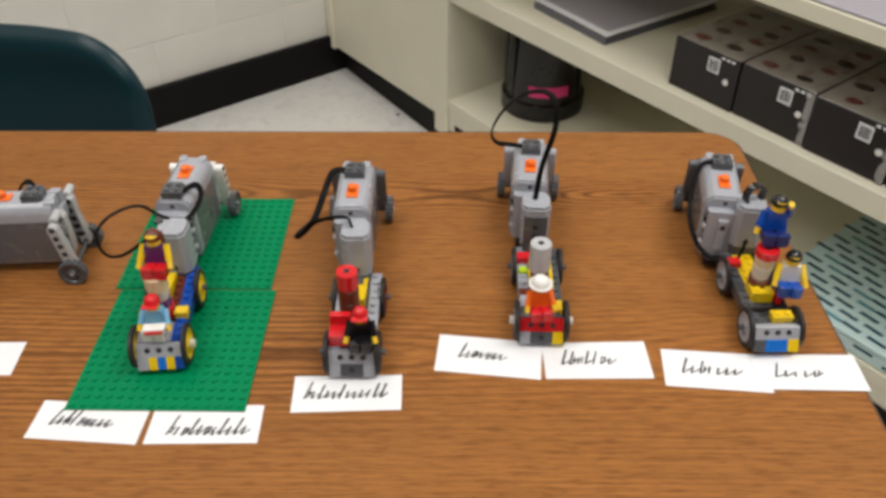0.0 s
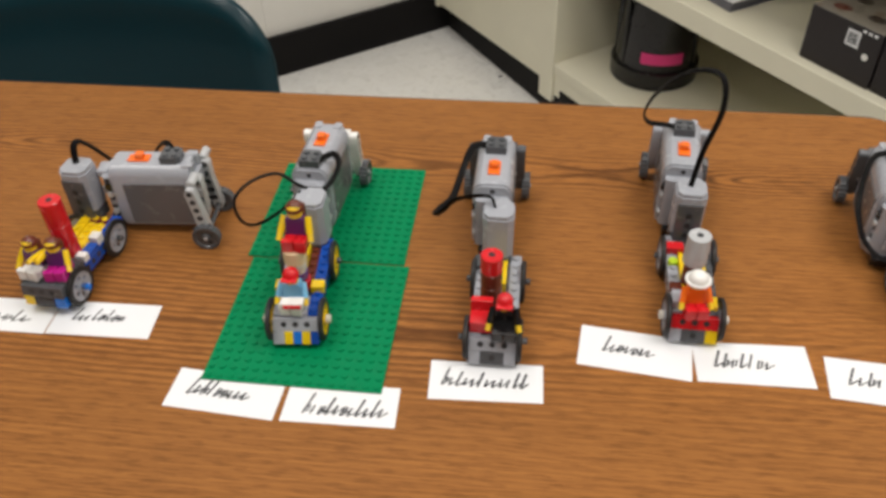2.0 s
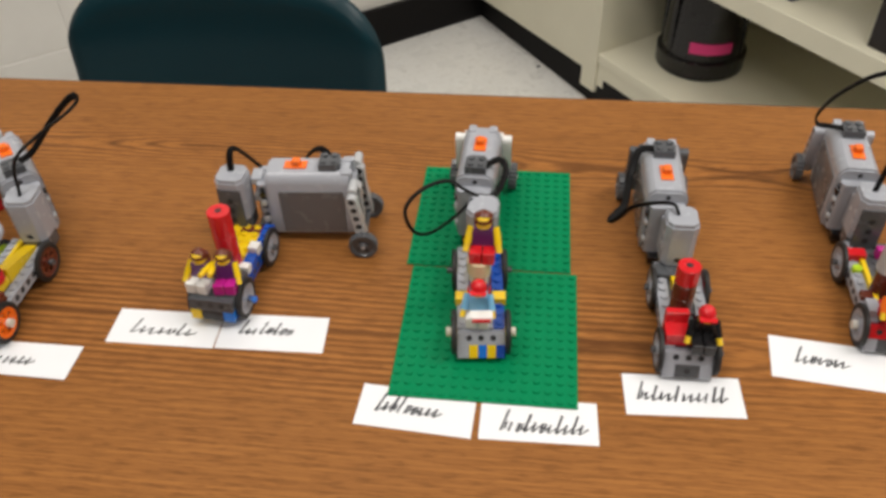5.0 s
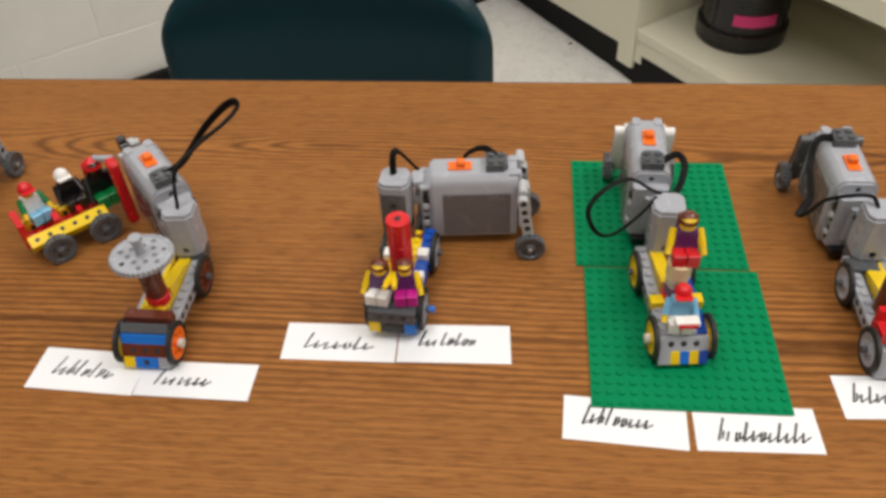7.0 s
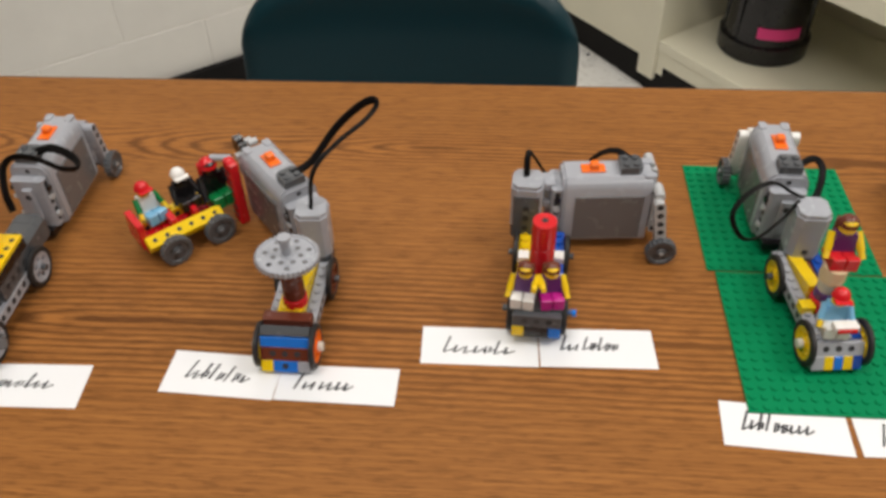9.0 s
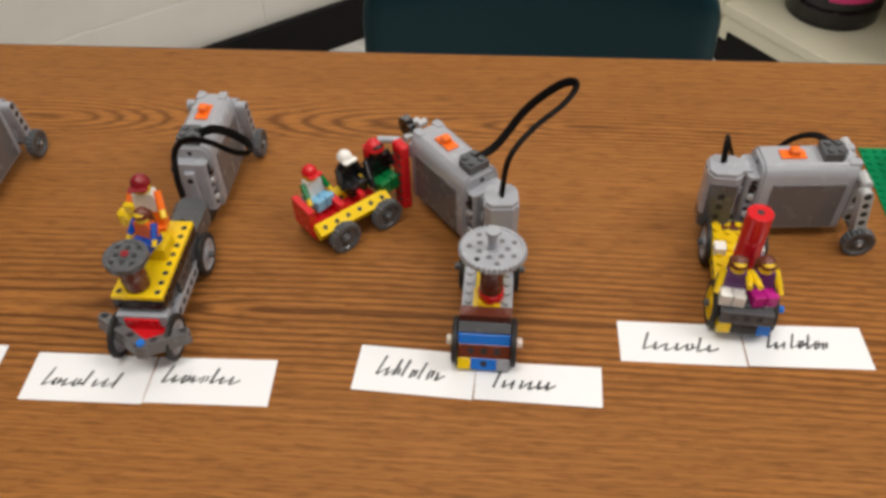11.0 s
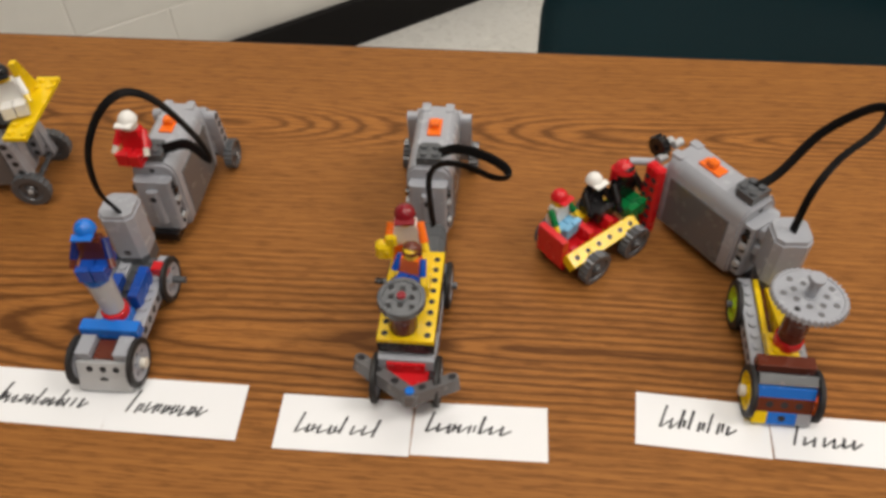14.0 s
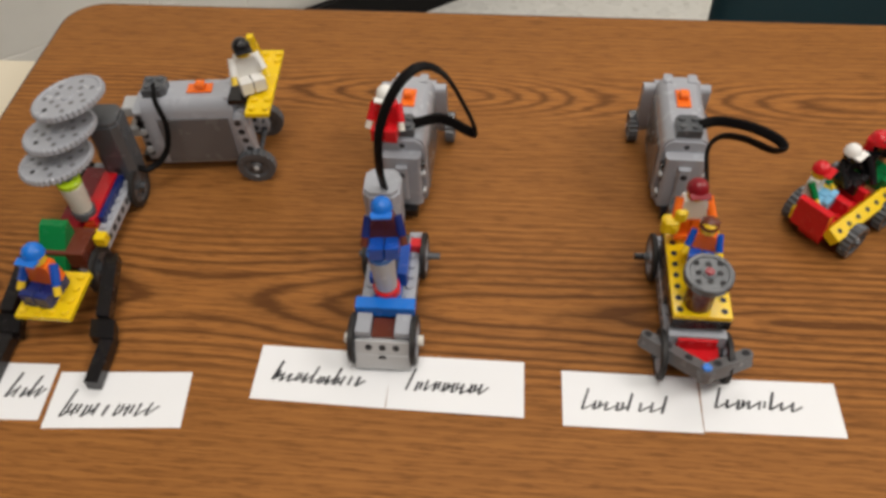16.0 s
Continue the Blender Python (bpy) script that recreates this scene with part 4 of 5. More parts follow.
# car of the single card: grey nose, red and brown tower, figure in black
t = Toy(40.5, -2, 0, "grey toy car with red tower, behind one name card")
t.chassis("light_grey", "light_grey", ("light_grey", "dark_grey", "light_grey", "dark_red"), deck="dark_grey", bushes=False)
k = Kit()
k.prism([(52, 20.4), (88, 20.4), (88, 23), (52, 30)], "x", -6, 6)
part("yellow_slope", k, "yellow", t.ob)
t.nose([(9.6, 8, [(1, "light_grey"), (2, "dark_grey"), (1, "light_grey")], True), (9.6, 8, [(4, "light_grey")], True)])
brick(t.ob, -15.8, -1, 12, 24, 22, 31.5, "red", False, "", "slope_seat")
brick(t.ob, -15.8, -1, 24, 29, 22, 40, "red", False, "", "seat_back")
brick(t.ob, 0, 15.8, 10, 26, 21.8, 25, "black", False, "", "seat_plate")
column(t.ob, -3.5, 42, [(18, 29, 7.5, 7.5, "brown"), (29, 40, 7.5, 7.5, "brown"), (40, 52, 7.5, 7.5, "brown"), (52, 66, 7.5, 7.5, "red")])
brick(t.ob, -18, 3, 74, 86, 22, 26, "dark_grey", False, "", "rear_bracket")
motor(t.ob, t.at(38.5, 92), "light")
battery_box(t.ob, t.at(32, 108.5, 0, 0), "far", "dark_grey")
t.cable([(25, 166, 67.5), (14, 164, 66), (8, 150, 56), (5, 132, 52), (2, 118, 50), (-6, 107, 48), (-8, 102, 47), (-2, 102, 52), (6, 104, 60), (20, 102, 66), (32, 98, 69), (36, 93, 64)], 5.4, 2.0)
figure(47.5, 14, 24.5, 0, "black", "black", "red", "helmet", label="toy figure in black with red helmet seated in the grey car")

# red-nosed car: figure with a white hat, cable standing in a high loop
t = Toy(174.5, 31, -1.5, "red-nosed toy car with grey cone and high looping cable")
t.chassis("light_grey", "dark_grey", GREY4, rear=76, deck="dark_grey")
brick(t.ob, -7.8, -4.4, 30, 82, 20.4, 24.5, "yellow", False, "", "strip")
brick(t.ob, 8, 10.5, 40, 80, 21.8, 24, "yellow", False, "", "strip")
t.nose([(9.6, 8, [(1, "light_grey"), (2, "dark_grey"), (1, "yellow")], True), (9.6, 8, [(4, "red")], True)])
brick(t.ob, -6, 6, 6, 13, 24.5, 27.5, "purple", False, "", "tile")
brick(t.ob, -8, 8, 13, 24, 22, 31, "red", True, "y")
brick(t.ob, -15.8, -8.2, 14, 26, 21.8, 29, "light_grey")
brick(t.ob, 9.2, 14.8, 14, 24, 21.8, 26.5, "yellow")
brick(t.ob, -16, -8, 30, 37, 21.8, 26, "brown")
part("round_stud", Kit().cyl(-12, 60, 21.8, 3.6, 4, n=16, c=0.6), "lime", t.ob, "lime round stud")
brick(t.ob, -17, -4, 70, 78, 22, 28, "red")
brick(t.ob, 4, 10, 74, 80, 22, 30, "magenta")
column(t.ob, -2, 40, [(20, 44, 6.4, 6.4, "brown"), (43, 67, 8.2, 7.8, "pale_grey")])
motor(t.ob, t.at(175, 129, 0, -3), "dark")
battery_box(t.ob, t.at(171.3, 145, 0, -5), "far", "light_grey")
t.cable([(170, 203, 67.5), (158, 205, 68), (147, 198, 74), (142, 190, 88), (147, 180, 110), (160, 166, 134), (175, 152, 146), (184, 143, 143), (185, 135, 124), (177, 130, 94), (174, 130, 64)], 4.2, 1.8)
figure(172, 44, 26.5, 6, "orange", "red", "white", "hat", label="toy figure in orange with broad white hat in the red-nosed car", scale=0.98)

# car at the table's end: two black-haired figures
t = Toy(340.5, 25, 1.5, "grey and black toy car with tan tower near the table's end")
t.chassis("dark_grey", "black", ("light_grey", "dark_grey", "light_grey", "dark_grey"), rear=72, bushes=False)
t.nose([(9.6, 8, [(1, "dark_grey"), (2, "bright_blue"), (1, "yellow")], False), (9.6, 8, [(4, "light_grey")], True)], y=-4, z=7)
brick(t.ob, -1, 14, 12, 20, 20, 26, "yellow", True)
brick(t.ob, -14, 14, 22, 25, 21.8, 25, "black", False, "", "plate")
brick(t.ob, -10, 6, 34, 50, 20.4, 30, "yellow", True)
brick(t.ob, 7, 11, 30, 40, 22, 30, "red")
column(t.ob, -2, 47, [(29, 35, 8, 8, "brown"), (35, 47, 6.4, 7.2, "warm_white"), (47, 55, 7.2, 8, "cream"), (55, 62, 8.4, 8.4, "red")])
brick(t.ob, -18, -6, 72, 80, 22, 27, "red")
motor(t.ob, t.at(341, 128, 0, -8), "light")
k = Kit()
k.m = t.at(342, 130, 64, 20)
part("ring", k.lathe(0, 0, 5, [(-3, 7), (-3, 9.5), (3, 9.5), (3, 7)], "y", 20), "black", t.ob, "black cable ring on the motor")
battery_box(t.ob, t.at(321, 123, 0, -9), "far", "dark_grey")
t.cable([(324, 181, 67.5), (312, 178, 62), (303, 155, 40), (305, 130, 24), (315, 112, 20), (330, 105, 24), (337, 110, 40)], 4.2, 1.8)
figure(342, 86, 64, -4, "blue", "navy", "black", "hair_short", lift=(-20, 112), arms="blue", label="toy figure in blue waving on the tan tower", sit=True, scale=1.14)
figure(355.5, 68, 30, -6, "white", "blue", "black", "hair_short", arms="yellow", label="toy figure in white and yellow in the grey and black car", sit=True, scale=1.08)

# car on the green baseplates
t = Toy(-92.5, 1, 5, "grey and blue toy car with yellow wheels on green baseplates", lift=3.2)
t.chassis("light_grey", "blue", ("yellow", "yellow", "yellow", "yellow"), rear=74, deck="brown")
k = Kit()
k.prism([(48, 20.4), (90, 20.4), (90, 23), (48, 31)], "x", -7.6, 1)
part("yellow_slope", k, "yellow", t.ob)
t.nose([(9.6, 8, [(1, "light_grey"), (0.75, "yellow"), (0.75, "bright_blue"), (0.75, "yellow"), (0.75, "blue")], False), (9.6, 8, [(4, "light_grey")], True)])
brick(t.ob, -17, -8, 32, 40, 21.8, 28, "yellow")
brick(t.ob, 8, 17, 32, 40, 21.8, 28, "yellow")
brick(t.ob, -8, 8, 10, 28, 20, 24, "light_grey")
column(t.ob, -1, 40, [(20, 30, 8, 8, "red"), (30, 37, 7, 7, "purple"), (37, 46, 6.4, 7.6, "warm_white"), (46, 58, 8, 8, "cream")])
motor(t.ob, t.at(-98, 94, 0, -2), "light")
battery_box(t.ob, t.at(-106.5, 114, 2, -2), "near", "white")
t.cable([(-99, 134, 68.5), (-89, 137, 72), (-84, 131, 68), (-87, 119, 61), (-94, 108, 59), (-108, 104, 66), (-124, 106, 74), (-142, 96, 72), (-152, 86, 62), (-146, 78, 50), (-134, 80, 47), (-116, 92, 55), (-106, 100, 64)])
brick(t.ob, -7.5, 7.5, 6, 13, 33, 37, "white", False, "", "lap_tile", label="white tile on the figure's lap")
brick(t.ob, -6, 6, 4.6, 5.9, 33.4, 36, "red", False, "", "red_tile")
figure(-96, 24, 26, 0, "sky", "white", "red", "helmet", arms="sky", label="toy figure in light blue with red helmet at the car's front")
figure(-95, 50, 61, 0, "purple", "red", "brown", "hair", arms="yellow", label="toy figure in purple with brown hair on the tower", scale=1.08)

# car with its battery box turned across
t = Toy(-280, 18, -4, "blue and yellow toy car with red tower, battery box turned sideways")
t.chassis("yellow", "blue", ("yellow", "light_grey", "light_grey", "light_grey"), front=19, rear=74, bushes=False)
t.nose([(8.5, 8, [(1, "yellow"), (2, "black"), (1, "bright_blue")], False), (9.6, 8, [(4, "dark_grey")], True)], tilt=-6, z=9.0)
brick(t.ob, -16, 16, 8, 34, 21.8, 27.8, "dark_grey", False, "", "seat_plate")
brick(t.ob, 8.2, 15.8, 36, 42, 21.8, 28, "white")
brick(t.ob, -15.8, -8.2, 55, 63, 21.8, 28, "white")
brick(t.ob, 8.2, 15.8, 56, 64, 21.8, 29, "white")
brick(t.ob, 7.8, 15.8, 42, 55.5, 21.8, 25, "blue", False, "", "plate")
brick(t.ob, -17, 17, 82, 90, 12, 21, "brown", False, "", "rear_brick")
part("blue_pin", Kit().cyl(20, 19, 15, 2.4, 6, "x", 10), "bright_blue", t.ob, "blue axle pin")
column(t.ob, 0.5, 42.5, [(18, 35, 8, 8, "red"), (35, 54, 8, 8, "red"), (54, 74.5, 8, 8, "red")])
motor(t.ob, t.at(-286, 117, 0, -4), "dark")
battery_box(t.ob, t.at(-272, 128, 0, -86), "far", "pale_grey", shift=7.0)
for zz in (56, 40):
    k = Kit()
    k.m = t.at(-272, 128, 0, -84)
    part("pin_joiner", k.box(-7, 7, -3, 6, zz - 6, zz, c=0.6), "light_grey", t.ob)
t.cable([(-214, 136, 68), (-224, 146, 68.5), (-236, 153, 58), (-250, 156, 36), (-268, 150, 40), (-281, 138, 66), (-285, 130, 77), (-287, 124, 76), (-287, 119, 62)])
figure(-288, 38, 28, -8, "purple", "white", "brown", "hair", arms="yellow", lift=(0, 62), label="toy figure in purple and white with brown hair", scale=0.98)
figure(-271.3, 38.5, 28, 6, "purple", "magenta", "brown", "hair", arms="yellow", lift=(62, 0), label="toy figure in purple and magenta with brown hair", scale=0.98)

# car with a broad gear on its tower, drawing the trailer
t = Toy(-439, -15, -1, "brown and blue toy car with large grey gear on its tower")
t.chassis("light_grey", "light_grey", ("yellow", "orange", "lime", "brown"), rear=76, deck="brown")
brick(t.ob, -7.6, -4.4, 46, 90, 20.3, 24, "yellow", False, "", "strip")
t.nose([(8, 8, [(1, "yellow"), (2, "bright_blue"), (1, "light_grey")], True), (9.6, 8, [(4, "brown")], True), (7, 10, [(4, "bright_blue")], False)])
t.nose([(6.5, 9, [(4, "dark_grey")], False)], tilt=-48, y=10.5, z=27.5)
brick(t.ob, -15.8, 15.8, 20, 28, 24, 32, "brown")
brick(t.ob, -8.5, 8.5, 28, 45, 23, 30, "yellow", True)
k = Kit()
k.prism([(47, 20.4), (86, 20.4), (86, 23), (47, 33)], "x", -1, 7.4)
part("yellow_slope", k, "yellow", t.ob)
column(t.ob, 2.5, 38, [(30, 37, 8, 8, "red"), (37, 54, 7.2, 7.2, "brown"), (54, 69, 7.2, 7.2, "brown")])
disc(t.ob, 2.5, 38, 69.5, 20.5, "light_grey", (-4, 2), 14, label="large pale grey gear wheel")
part("gear_pin", Kit().cyl(2.5, 38, 74, 3.0, 11, n=14).cyl(2.5, 38, 84.9, 4.2, 3, n=16), "light_grey", t.ob)
motor(t.ob, t.at(-432, 80, 0, 4), "light")
battery_box(t.ob, t.at(-438.6, 93, 0, 40), "near", None)
for s, zz in ((-1, 50), (1, 36)):
    k = Kit()
    k.m = t.at(-437, 93, 0, 40)
    part("pin_joiner", k.box(-8, 8, -4, 5, zz - 6, zz + 2, c=0.6), "light_grey", t.ob)
for px, py in ((-501.5, 135), (-505, 139.5)):
    k = Kit()
    k.m = t.at(px, py, 0, 40)
    k.box(-4, 4, -3.6, 3.6, 0, 58, c=1.6)
    for i in range(6):
        k.cyl(-3.95, 0, 9 + i * 8, 2.1, -0.15, "x", 10, 1)
    part("red_beam", k, ["red", "hole"], t.ob, "upright red beam at the box's end")
k = Kit()
k.m = t.at(-499, 155, 0, 40)
part("black_gear", k.lathe(0, 2, 58, [(-3, 2), (-3, 8), (3, 8), (3, 2)], "x", 24, teeth=1.4), "black", t.ob, "black gear at the box's end")
for dx, dy, dz in ((4, 1, 60), (-5, -4, 54), (6, -5, 62)):
    k = Kit()
    k.m = t.at(-498, 155, 0, 40)
    part("pin", k.cyl(dx - 3, dy, dz, 2.8, 7, "x", 12), "pale_grey", t.ob)
k = Kit()
k.m = t.inv
part("tow_rod", k.cyl(-520 * PX, 144 * PY, 55, 2.6, 16, "x", 12), "light_grey", t.ob, "pale grey rod reaching over the trailer")
t.cable([(-449, 110, 68.5), (-436, 116, 76), (-418, 126, 98), (-400, 126, 116), (-390, 123, 122), (-389, 119, 119), (-397, 110, 113), (-414, 99, 103), (-428, 84, 91), (-432, 79, 64)], 5.6, 2.6)

# trailer of three figures
tr = Toy(-543, 113, 43, "small red and yellow toy trailer with grey wheels", group="toy trailer")
tagged(tr.ob, category="toy trailer")
tr.ob.name = "toy_trailer"
brick(tr.ob, -30, 26, -8, 8, 8, 17, "red", True)
kt = Kit()
kt.m = Matrix.Translation((-1, -13, 20)) @ Matrix.Rotation(radians(28), 4, "X")
kt.box(-30, 30, -5, 5, -4, 4, c=0.4)
# row of dark discs as shaded beam holes
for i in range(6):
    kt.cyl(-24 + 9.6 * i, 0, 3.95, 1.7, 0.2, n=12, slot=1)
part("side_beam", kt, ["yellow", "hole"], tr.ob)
brick(tr.ob, -30, 28, 9, 17, 13, 22.6, "yellow", True, "y", "side_beam")
brick(tr.ob, -33, -28, -9, 14, 14, 36, "red", False, "", "back_panel")
brick(tr.ob, -8, -3, -8, 8, 17, 28, "red", False, "", "seat_back")
brick(tr.ob, 10, 14, -8, 10, 17, 28, "red", False, "", "seat_back")
for xx in (-14, 22):
    part("axle", Kit().cyl(xx, -26, 12, 1.9, 52, "y", 10), "dark_grey", tr.ob)
    for yy in (-21, 21):
        small_wheel(tr.ob, yy, -xx, 12, Matrix.Rotation(radians(90), 4, "Z"), "dark_grey", 12)
figure(-564, 114, 23, 52, "white", "sky", "red", "helmet", arms="green", label="toy figure in white with red cap at the trailer's back", scale=1.0)
figure(-542, 130, 24, 46, "black", "black", "white", "helmet", head="black", label="toy figure in black with white hat in the trailer", scale=1.0)
figure(-522, 141, 20, 46, "black", "green", "red", "hair", head="black", label="toy figure in black and green with red helmet in the trailer", scale=1.22)

# yellow-decked car with a bumper of crossed beams
t = Toy(-648, -17, 0, "yellow-decked toy car with grey beam bumper, behind two cards")
t.chassis("light_grey", "light_grey", GREY4, front=8, rear=80, deck=None, bushes=False)
brick(t.ob, -16, 16, 12.6, 80, 35.5, 43, "black", False, "", "under_plate")
deck = Kit().box(-16, 16, 13, 80, 43.1, 46.2, c=0.3)
# upward holes, their shade put in as dark discs
for xx in (-12, 12):
    for i in range(8):
        deck.cyl(xx, 17.5 + 8 * i, 46.15, 1.9, 0.15, n=12, slot=1)
part("deck_plate", deck, ["yellow", "hole"], t.ob)
brick(t.ob, -13, 13, 18.2, 38, 21.8, 35.4, "dark_grey", False, "x", "core_brick")
brick(t.ob, -11, 11, 8, 9.9, 21.8, 30, "red", False, "", "front_tile")
brick(t.ob, -15.6, 15.6, 38.2, 78, 21.8, 35.4, "dark_grey", False, "x", "core_brick")
brick(t.ob, -16, 16, 10, 18, 22, 31.6, "light_grey", False, "y", "front_brick")
brick(t.ob, -13, 13, 0, 12, 17, 21.6, "red", False, "", "front_slope")
for a, b in (((-27, 13), (5, -8)), ((27, 4), (3, -8))):
    d = math.degrees(math.atan2(b[1] - a[1], b[0] - a[0]))
    k = Kit()
    k.m = Matrix.Translation((a[0], a[1], 22.5)) @ Matrix.Rotation(radians(d), 4, "Z") @ Matrix.Rotation(radians(-18 if a[0] < 0 else 18), 4, "X")
    ln = math.hypot(b[0] - a[0], b[1] - a[1])
    k.prism(rounded_rect(-3.8, ln + 3.8, -3.8, 3.8, 3.6, 5), "z", -4.5, 3.4)
    for i in range(4):
        k.cyl(ln * i / 3, 0, 3.55, 2.3, 0.2, n=12, slot=1)
    part("bumper_beam", k, ["cover_grey", "hole"], t.ob, "dark grey bumper beam")
part("axle_stub", Kit().cyl(-29, 80, 15, 2.2, 9, "x", 10), "black", t.ob)
part("blue_pin", Kit().cyl(4, -7, 25.8, 2.6, 2.0, n=12), "bright_blue", t.ob, "blue connector pin")
column(t.ob, -2, 23, [(46, 58, 8, 8, "brown"), (58, 69, 8, 8, "brown")], (2, 0))
disc(t.ob, -1.5, 22, 69.4, 13.2, "dark_grey", (2, 0), 8, 5.0, name="pulley", label="dark grey pulley on the tower")
part("pulley_hub", Kit().cyl(-1.5, 22, 74.2, 2.6, 1.2, n=10), "dark_red", t.ob, "dark red hub")
k = Kit()
k.m = Matrix.Translation((-13, 62, 63))
part("yellow_wing", k.box(-9, 1, -3, 5, -4, 8, c=2).box(-3, 4, -2, 2, 6, 15, c=1.5), "yellow", t.ob, "yellow wing piece")
motor(t.ob, t.at(-645, 82, 0, 0) @ Matrix.Translation((0, 0, 30)) @ Matrix.Rotation(radians(-90), 4, "X") @ Matrix.Translation((0, 4, -26)), "black", 0, 40)
battery_box(t.ob, t.at(-647.5, 108, 0, -0.5), "near", "light_grey")
t.cable([(-641, 128, 68.5), (-630, 127, 73), (-614, 117, 78), (-600, 107, 78), (-597, 99, 77), (-606, 95, 80), (-622, 97, 86), (-636, 96, 88), (-643, 90, 83), (-642, 80, 70), (-640, 76, 56)], 6.4, 2.6)
figure(-653, 54, 50.5, 6, "white", "orange", "dark_red", "helmet", arms="orange", sit=False, label="toy figure with dark red helmet and orange arms on the deck", scale=1.1)
brick(t.ob, -6, 10, 44, 60, 46.4, 55.6, "yellow", True, "", "seat_brick")
figure(-647.5, 33, 57.6, -14, "orange", "blue", "brown", "hair", arms="blue", label="toy figure in orange and blue with brown hair on the deck", scale=0.9)

# grey car with a blue-capped figure on a grey tower
t = Toy(-823.5, -24, 1, "grey toy car with blue bricks and pale tower")
t.chassis("light_grey", "light_grey", GREY4, rear=78, deck="dark_grey")
t.nose([(9.6, 8, [(4, "pale_grey")], False), (9.6, 8, [(4, "pale_grey")], True)])
# dark disc on the nose for a shaded pin hole
part("pin_hole", Kit().cyl(0, 3.5, 11, 2.4, -0.6, "y", 12), "hole", t.ob)
brick(t.ob, -15.8, -7, 10, 24, 21.8, 27, "light_grey")
brick(t.ob, 7, 15.8, 10, 24, 21.8, 27, "light_grey")
# made-up brown fill for the dark table seen through the open nose
brick(t.ob, -6.8, 6.8, 11, 24, 17, 22, "brown")
brick(t.ob, -17.5, 17.5, 25, 33, 21.8, 30.5, "bright_blue", False, "", "cross_brick")
brick(t.ob, 5, 11, 48, 72, 21.8, 34, "blue", False, "", "slope_brick")
brick(t.ob, -12, -6, 48, 70, 21.8, 29, "blue", False, "", "slope_brick")
brick(t.ob, -8, 8, 33, 46, 20.3, 27, "bright_blue")
column(t.ob, 0, 40, [(27, 33, 8, 8, "red"), (33, 60, 6.6, 7.6, "pale_grey"), (60, 64, 8, 8, "bright_blue")], (0, -2))
brick(t.ob, 10, 19, 74, 81, 22, 29, "red")
part("axle_stub", Kit().cyl(20, 78, 15, 2.2, 8, "x", 10), "dark_grey", t.ob)
motor(t.ob, t.at(-832, 71, 0, 2), "light")
battery_box(t.ob, t.at(-825, 99, 0, 0), "near", "light_grey")
t.cable([(-818, 119, 68.5), (-800, 116, 76), (-782, 101, 80), (-778, 98, 84), (-784, 96, 104), (-794, 86, 134), (-806, 78, 145), (-818, 68, 138), (-827, 58, 118), (-829, 55, 92), (-830, 66, 64)], 6.6, 2.6)
figure(-823, 22, 67, 6, "brown", "blue", "bright_blue", "helmet", arms="navy", head="brown", label="toy figure in blue with blue cap on the pale tower", scale=1.08)
figure(-834, 118, 65.5, -4, "red", "red", "white", "helmet", head="warm_white", label="toy figure in red with white helmet on the battery box", scale=1.06)

# car with stacked gears, black skids and a sideways battery box
t = Toy(-1027, 6, 0, "red and brown toy car with stacked grey gears and skids")
t.chassis("light_grey", "light_grey", ("dark_grey",) * 4, y0=18, y1=112, front=24, rear=98, bushes=False)
brick(t.ob, -15.5, 15.5, 18, 40, 21.8, 36, "brown", False, "", "body_brick")
brick(t.ob, -1, 8, 52, 100, 21.8, 30, "red", False, "", "body_brick")
brick(t.ob, 8.3, 12, 56, 98, 21.8, 28, "navy", False, "", "body_brick")
brick(t.ob, -15, -1.5, 44, 100, 21.8, 29, "dark_red", False, "", "body_brick")
brick(t.ob, 18, 25, 30, 37, 30, 37, "yellow")
k = Kit()
k.prism([(9, 24), (31, 47), (36, 47), (36, 24)], "x", -13, 4)
part("green_slope", k, "green", t.ob, "green slope panel")
brick(t.ob, -12, 22, -25, 10, 26, 29.4, "yellow", True, "", "front_plate")
for s in (-1, 1):
    e = -3 if s > 0 else -58
    k = Kit()
    def seg(p, q, hw):
        """A bar from p to q, each x, y, z of its middle line."""
        vs = []
        for px, py, pz in (p, q):
            vs += [(px - hw, py, pz - 4), (px + hw, py, pz - 4), (px + hw, py, pz + 4), (px - hw, py, pz + 4)]
        k.add(vs, [(0, 1, 2, 3), (4, 5, 6, 7), (0, 1, 5, 4), (1, 2, 6, 5), (2, 3, 7, 6), (3, 0, 4, 7)])
    seg((29 + e, 30, 20), (34 + e + 3 * s, -14, 15), 4.2)
    seg((34 + e + 2 * s, -14, 11), (36 + e + 2 * s, -25, 8), 7.5)
    seg((37 + e + 4 * s, -22, 7), (37 + e + 4 * s, -54, 5), 4.2)
    part("skid", k, "black", t.ob, "black angled skid")
column(t.ob, 0, 58, [(28, 34, 7.5, 7.5, "dark_grey"), (34, 56, 6.4, 7.4, "warm_white"), (56, 60, 7.6, 7.6, "lime")])
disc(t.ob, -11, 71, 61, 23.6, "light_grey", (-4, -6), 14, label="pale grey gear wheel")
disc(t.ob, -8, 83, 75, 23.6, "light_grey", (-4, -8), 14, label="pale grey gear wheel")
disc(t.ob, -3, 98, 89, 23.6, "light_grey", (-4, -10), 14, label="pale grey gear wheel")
motor(t.ob, t.at(-1018, 112, 0, 4), "black", 16, 72)
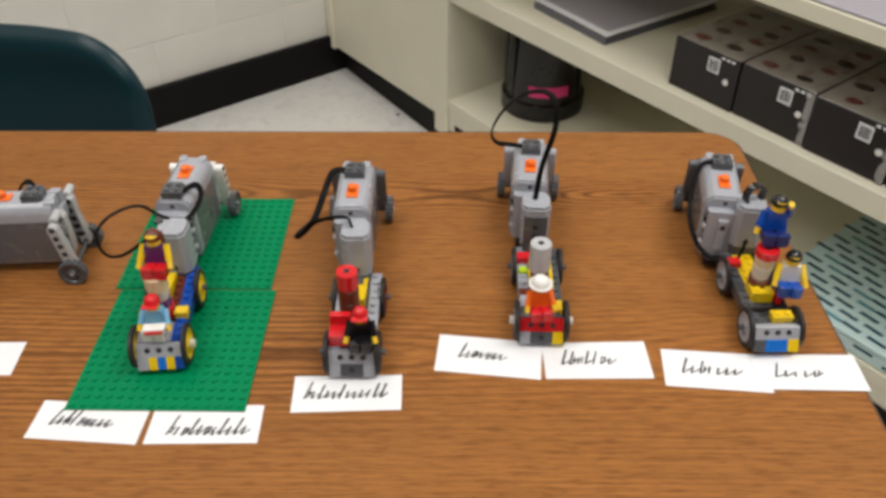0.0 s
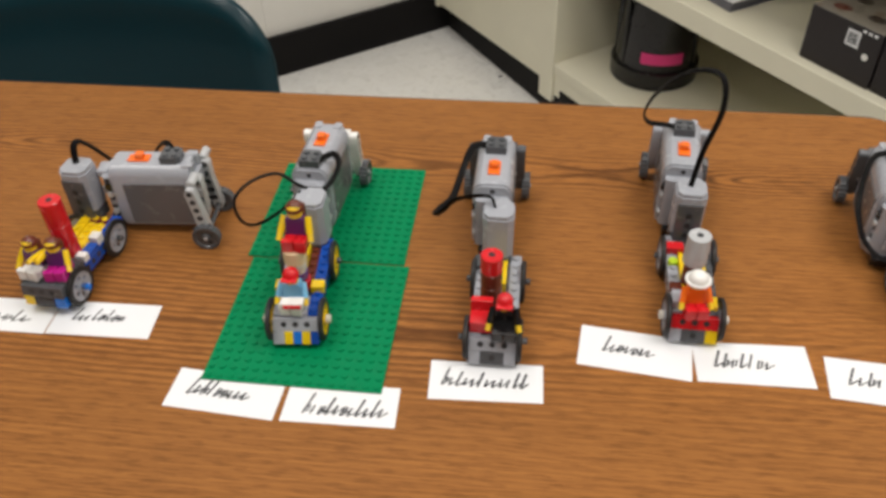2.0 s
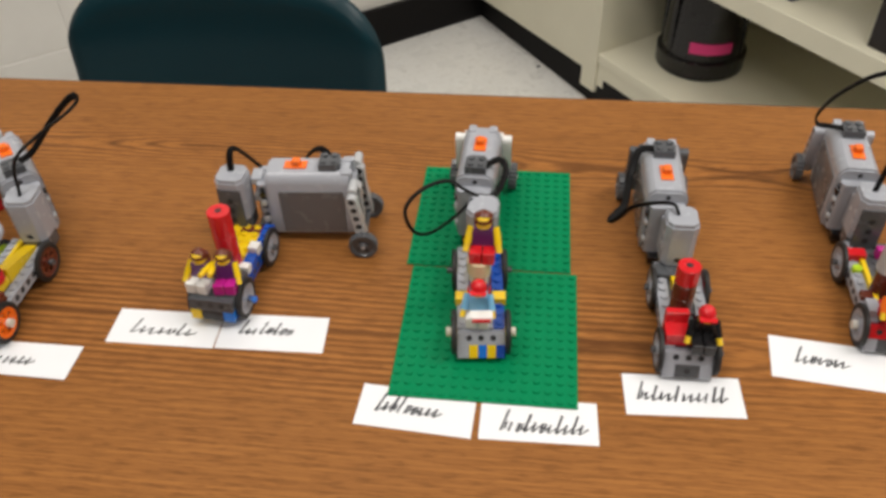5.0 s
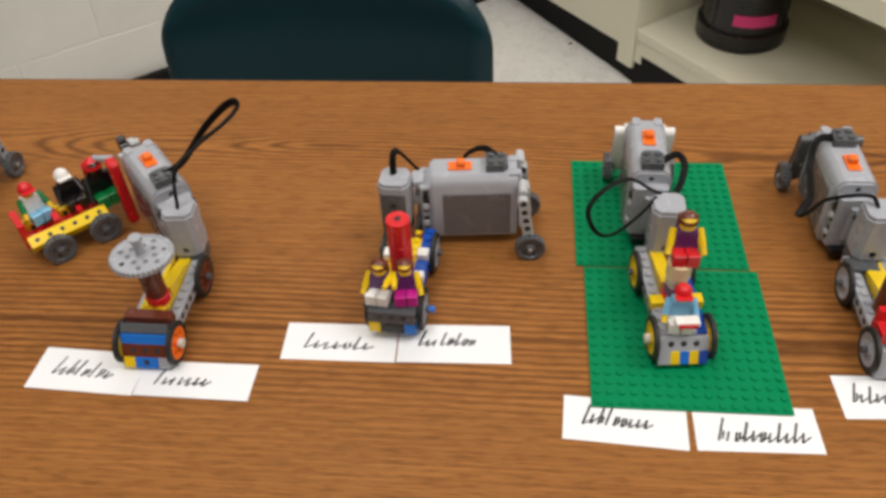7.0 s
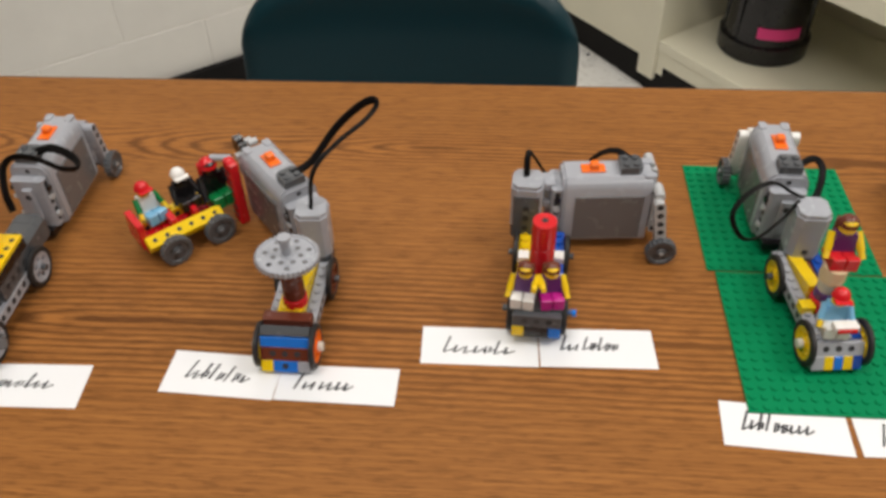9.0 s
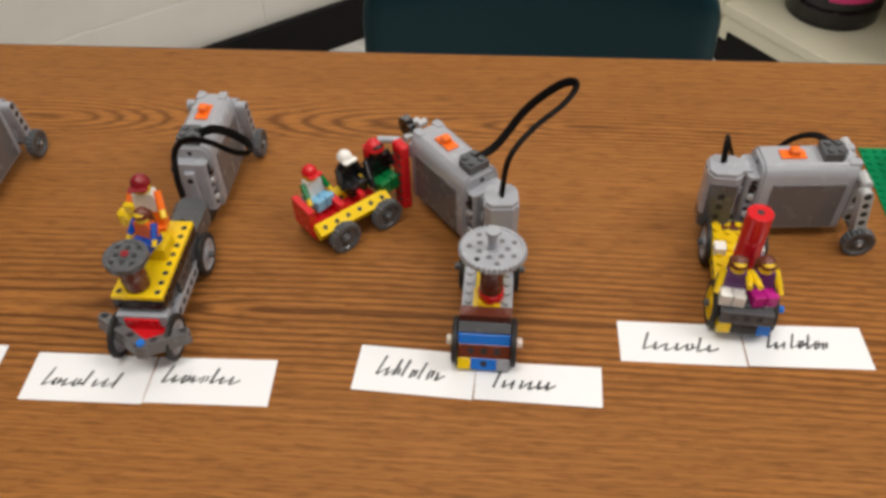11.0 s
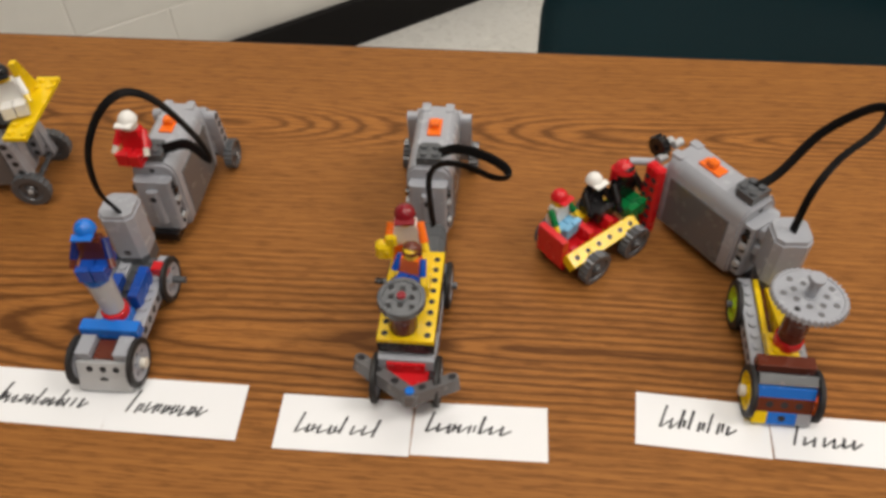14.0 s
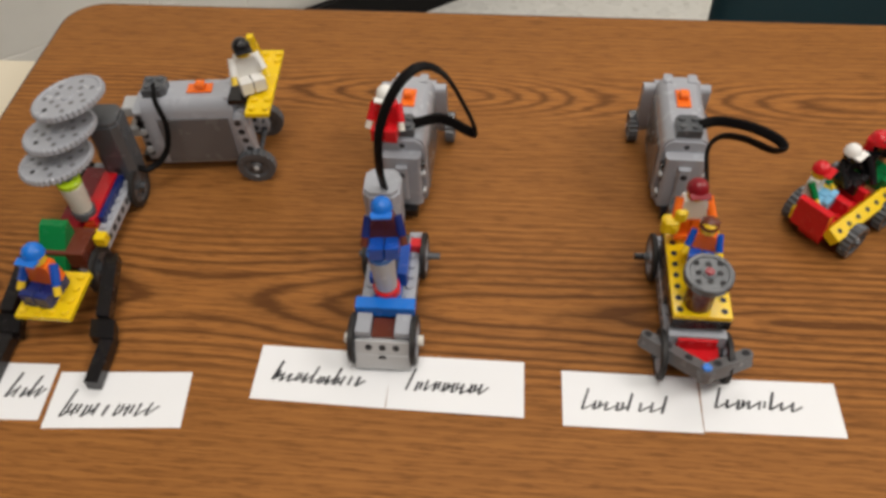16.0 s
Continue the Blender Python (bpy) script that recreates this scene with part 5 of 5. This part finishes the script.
battery_box(t.ob, t.at(-1016, 146, 0, -84), "near", "light_grey", wheel_r=13.6)
for zz in (54, 36):
    k = Kit()
    k.m = t.at(-1018, 146, 0, -84)
    part("pin_joiner", k.box(-7, 7, -4, 5, zz - 8, zz, c=0.6), "pale_grey", t.ob)
t.cable([(-996, 146, 70), (-992, 134, 66), (-986, 126, 50), (-990, 120, 32), (-1002, 112, 24), (-1012, 106, 34)])
k = Kit()
k.m = t.at(-922, 157, 0, 4)
part("yellow_plate", k.box(-9, 7, -34, 34, 64.5, 67.7, c=0.3).studs((-4.5, 4.5), (-29, -20, 21, 29), 67.7), "yellow", t.ob, "yellow plate on the box's end")
k = Kit()
k.m = t.at(-930, 168, 0, 4)
part("yellow_fin", k.prism([(-3, 68), (14, 68), (2, 96), (-3, 96)], "x", -2, 2), "yellow", t.ob, "yellow upright panel")
k = Kit()
k.m = t.at(-937, 152, 0, 4)
part("bracket", k.box(-9, 8, -12, 12, 60, 64.4, c=0.4), "black", t.ob, "black bracket under the yellow plate")
figure(-932, 154, 70, 30, "white", "white", "black", "helmet", head="skin", label="toy figure in white with black hat on the battery box", scale=1.08)
figure(-1024, 4, 30, -8, "orange", "navy", "bright_blue", "helmet", arms="blue", label="toy figure with blue cap and orange vest on the front plate", scale=1.2)


# ---- blocks of the north wall ----
north = bpy.data.objects["wall_north"]
block = Kit()
block.unit = 0.001
block.box(0, 397, 0, 6, 0, 197, c=1.6)
half = Kit()
half.box(0, 197, 0, 6, 0, 197, c=1.6)
Kit.unit = 0.001
full_mesh, half_mesh = block.mesh("block", [WALL]), half.mesh("block", [WALL])
for row in range(13):
    if row % 2:
        spots = [(-4.6, half_mesh)] + [(-4.4 + 0.4 * i, full_mesh) for i in range(12)] + [(0.4, half_mesh)]
    else:
        spots = [(-4.6 + 0.4 * i, full_mesh) for i in range(13)]
    for u, me in spots:
        bo = new("block", me)
        bo.parent = north
        bo.matrix_parent_inverse = Matrix()
        bo.location = (u + 0.0015, 0.5158, 0.046 + 0.2 * row)
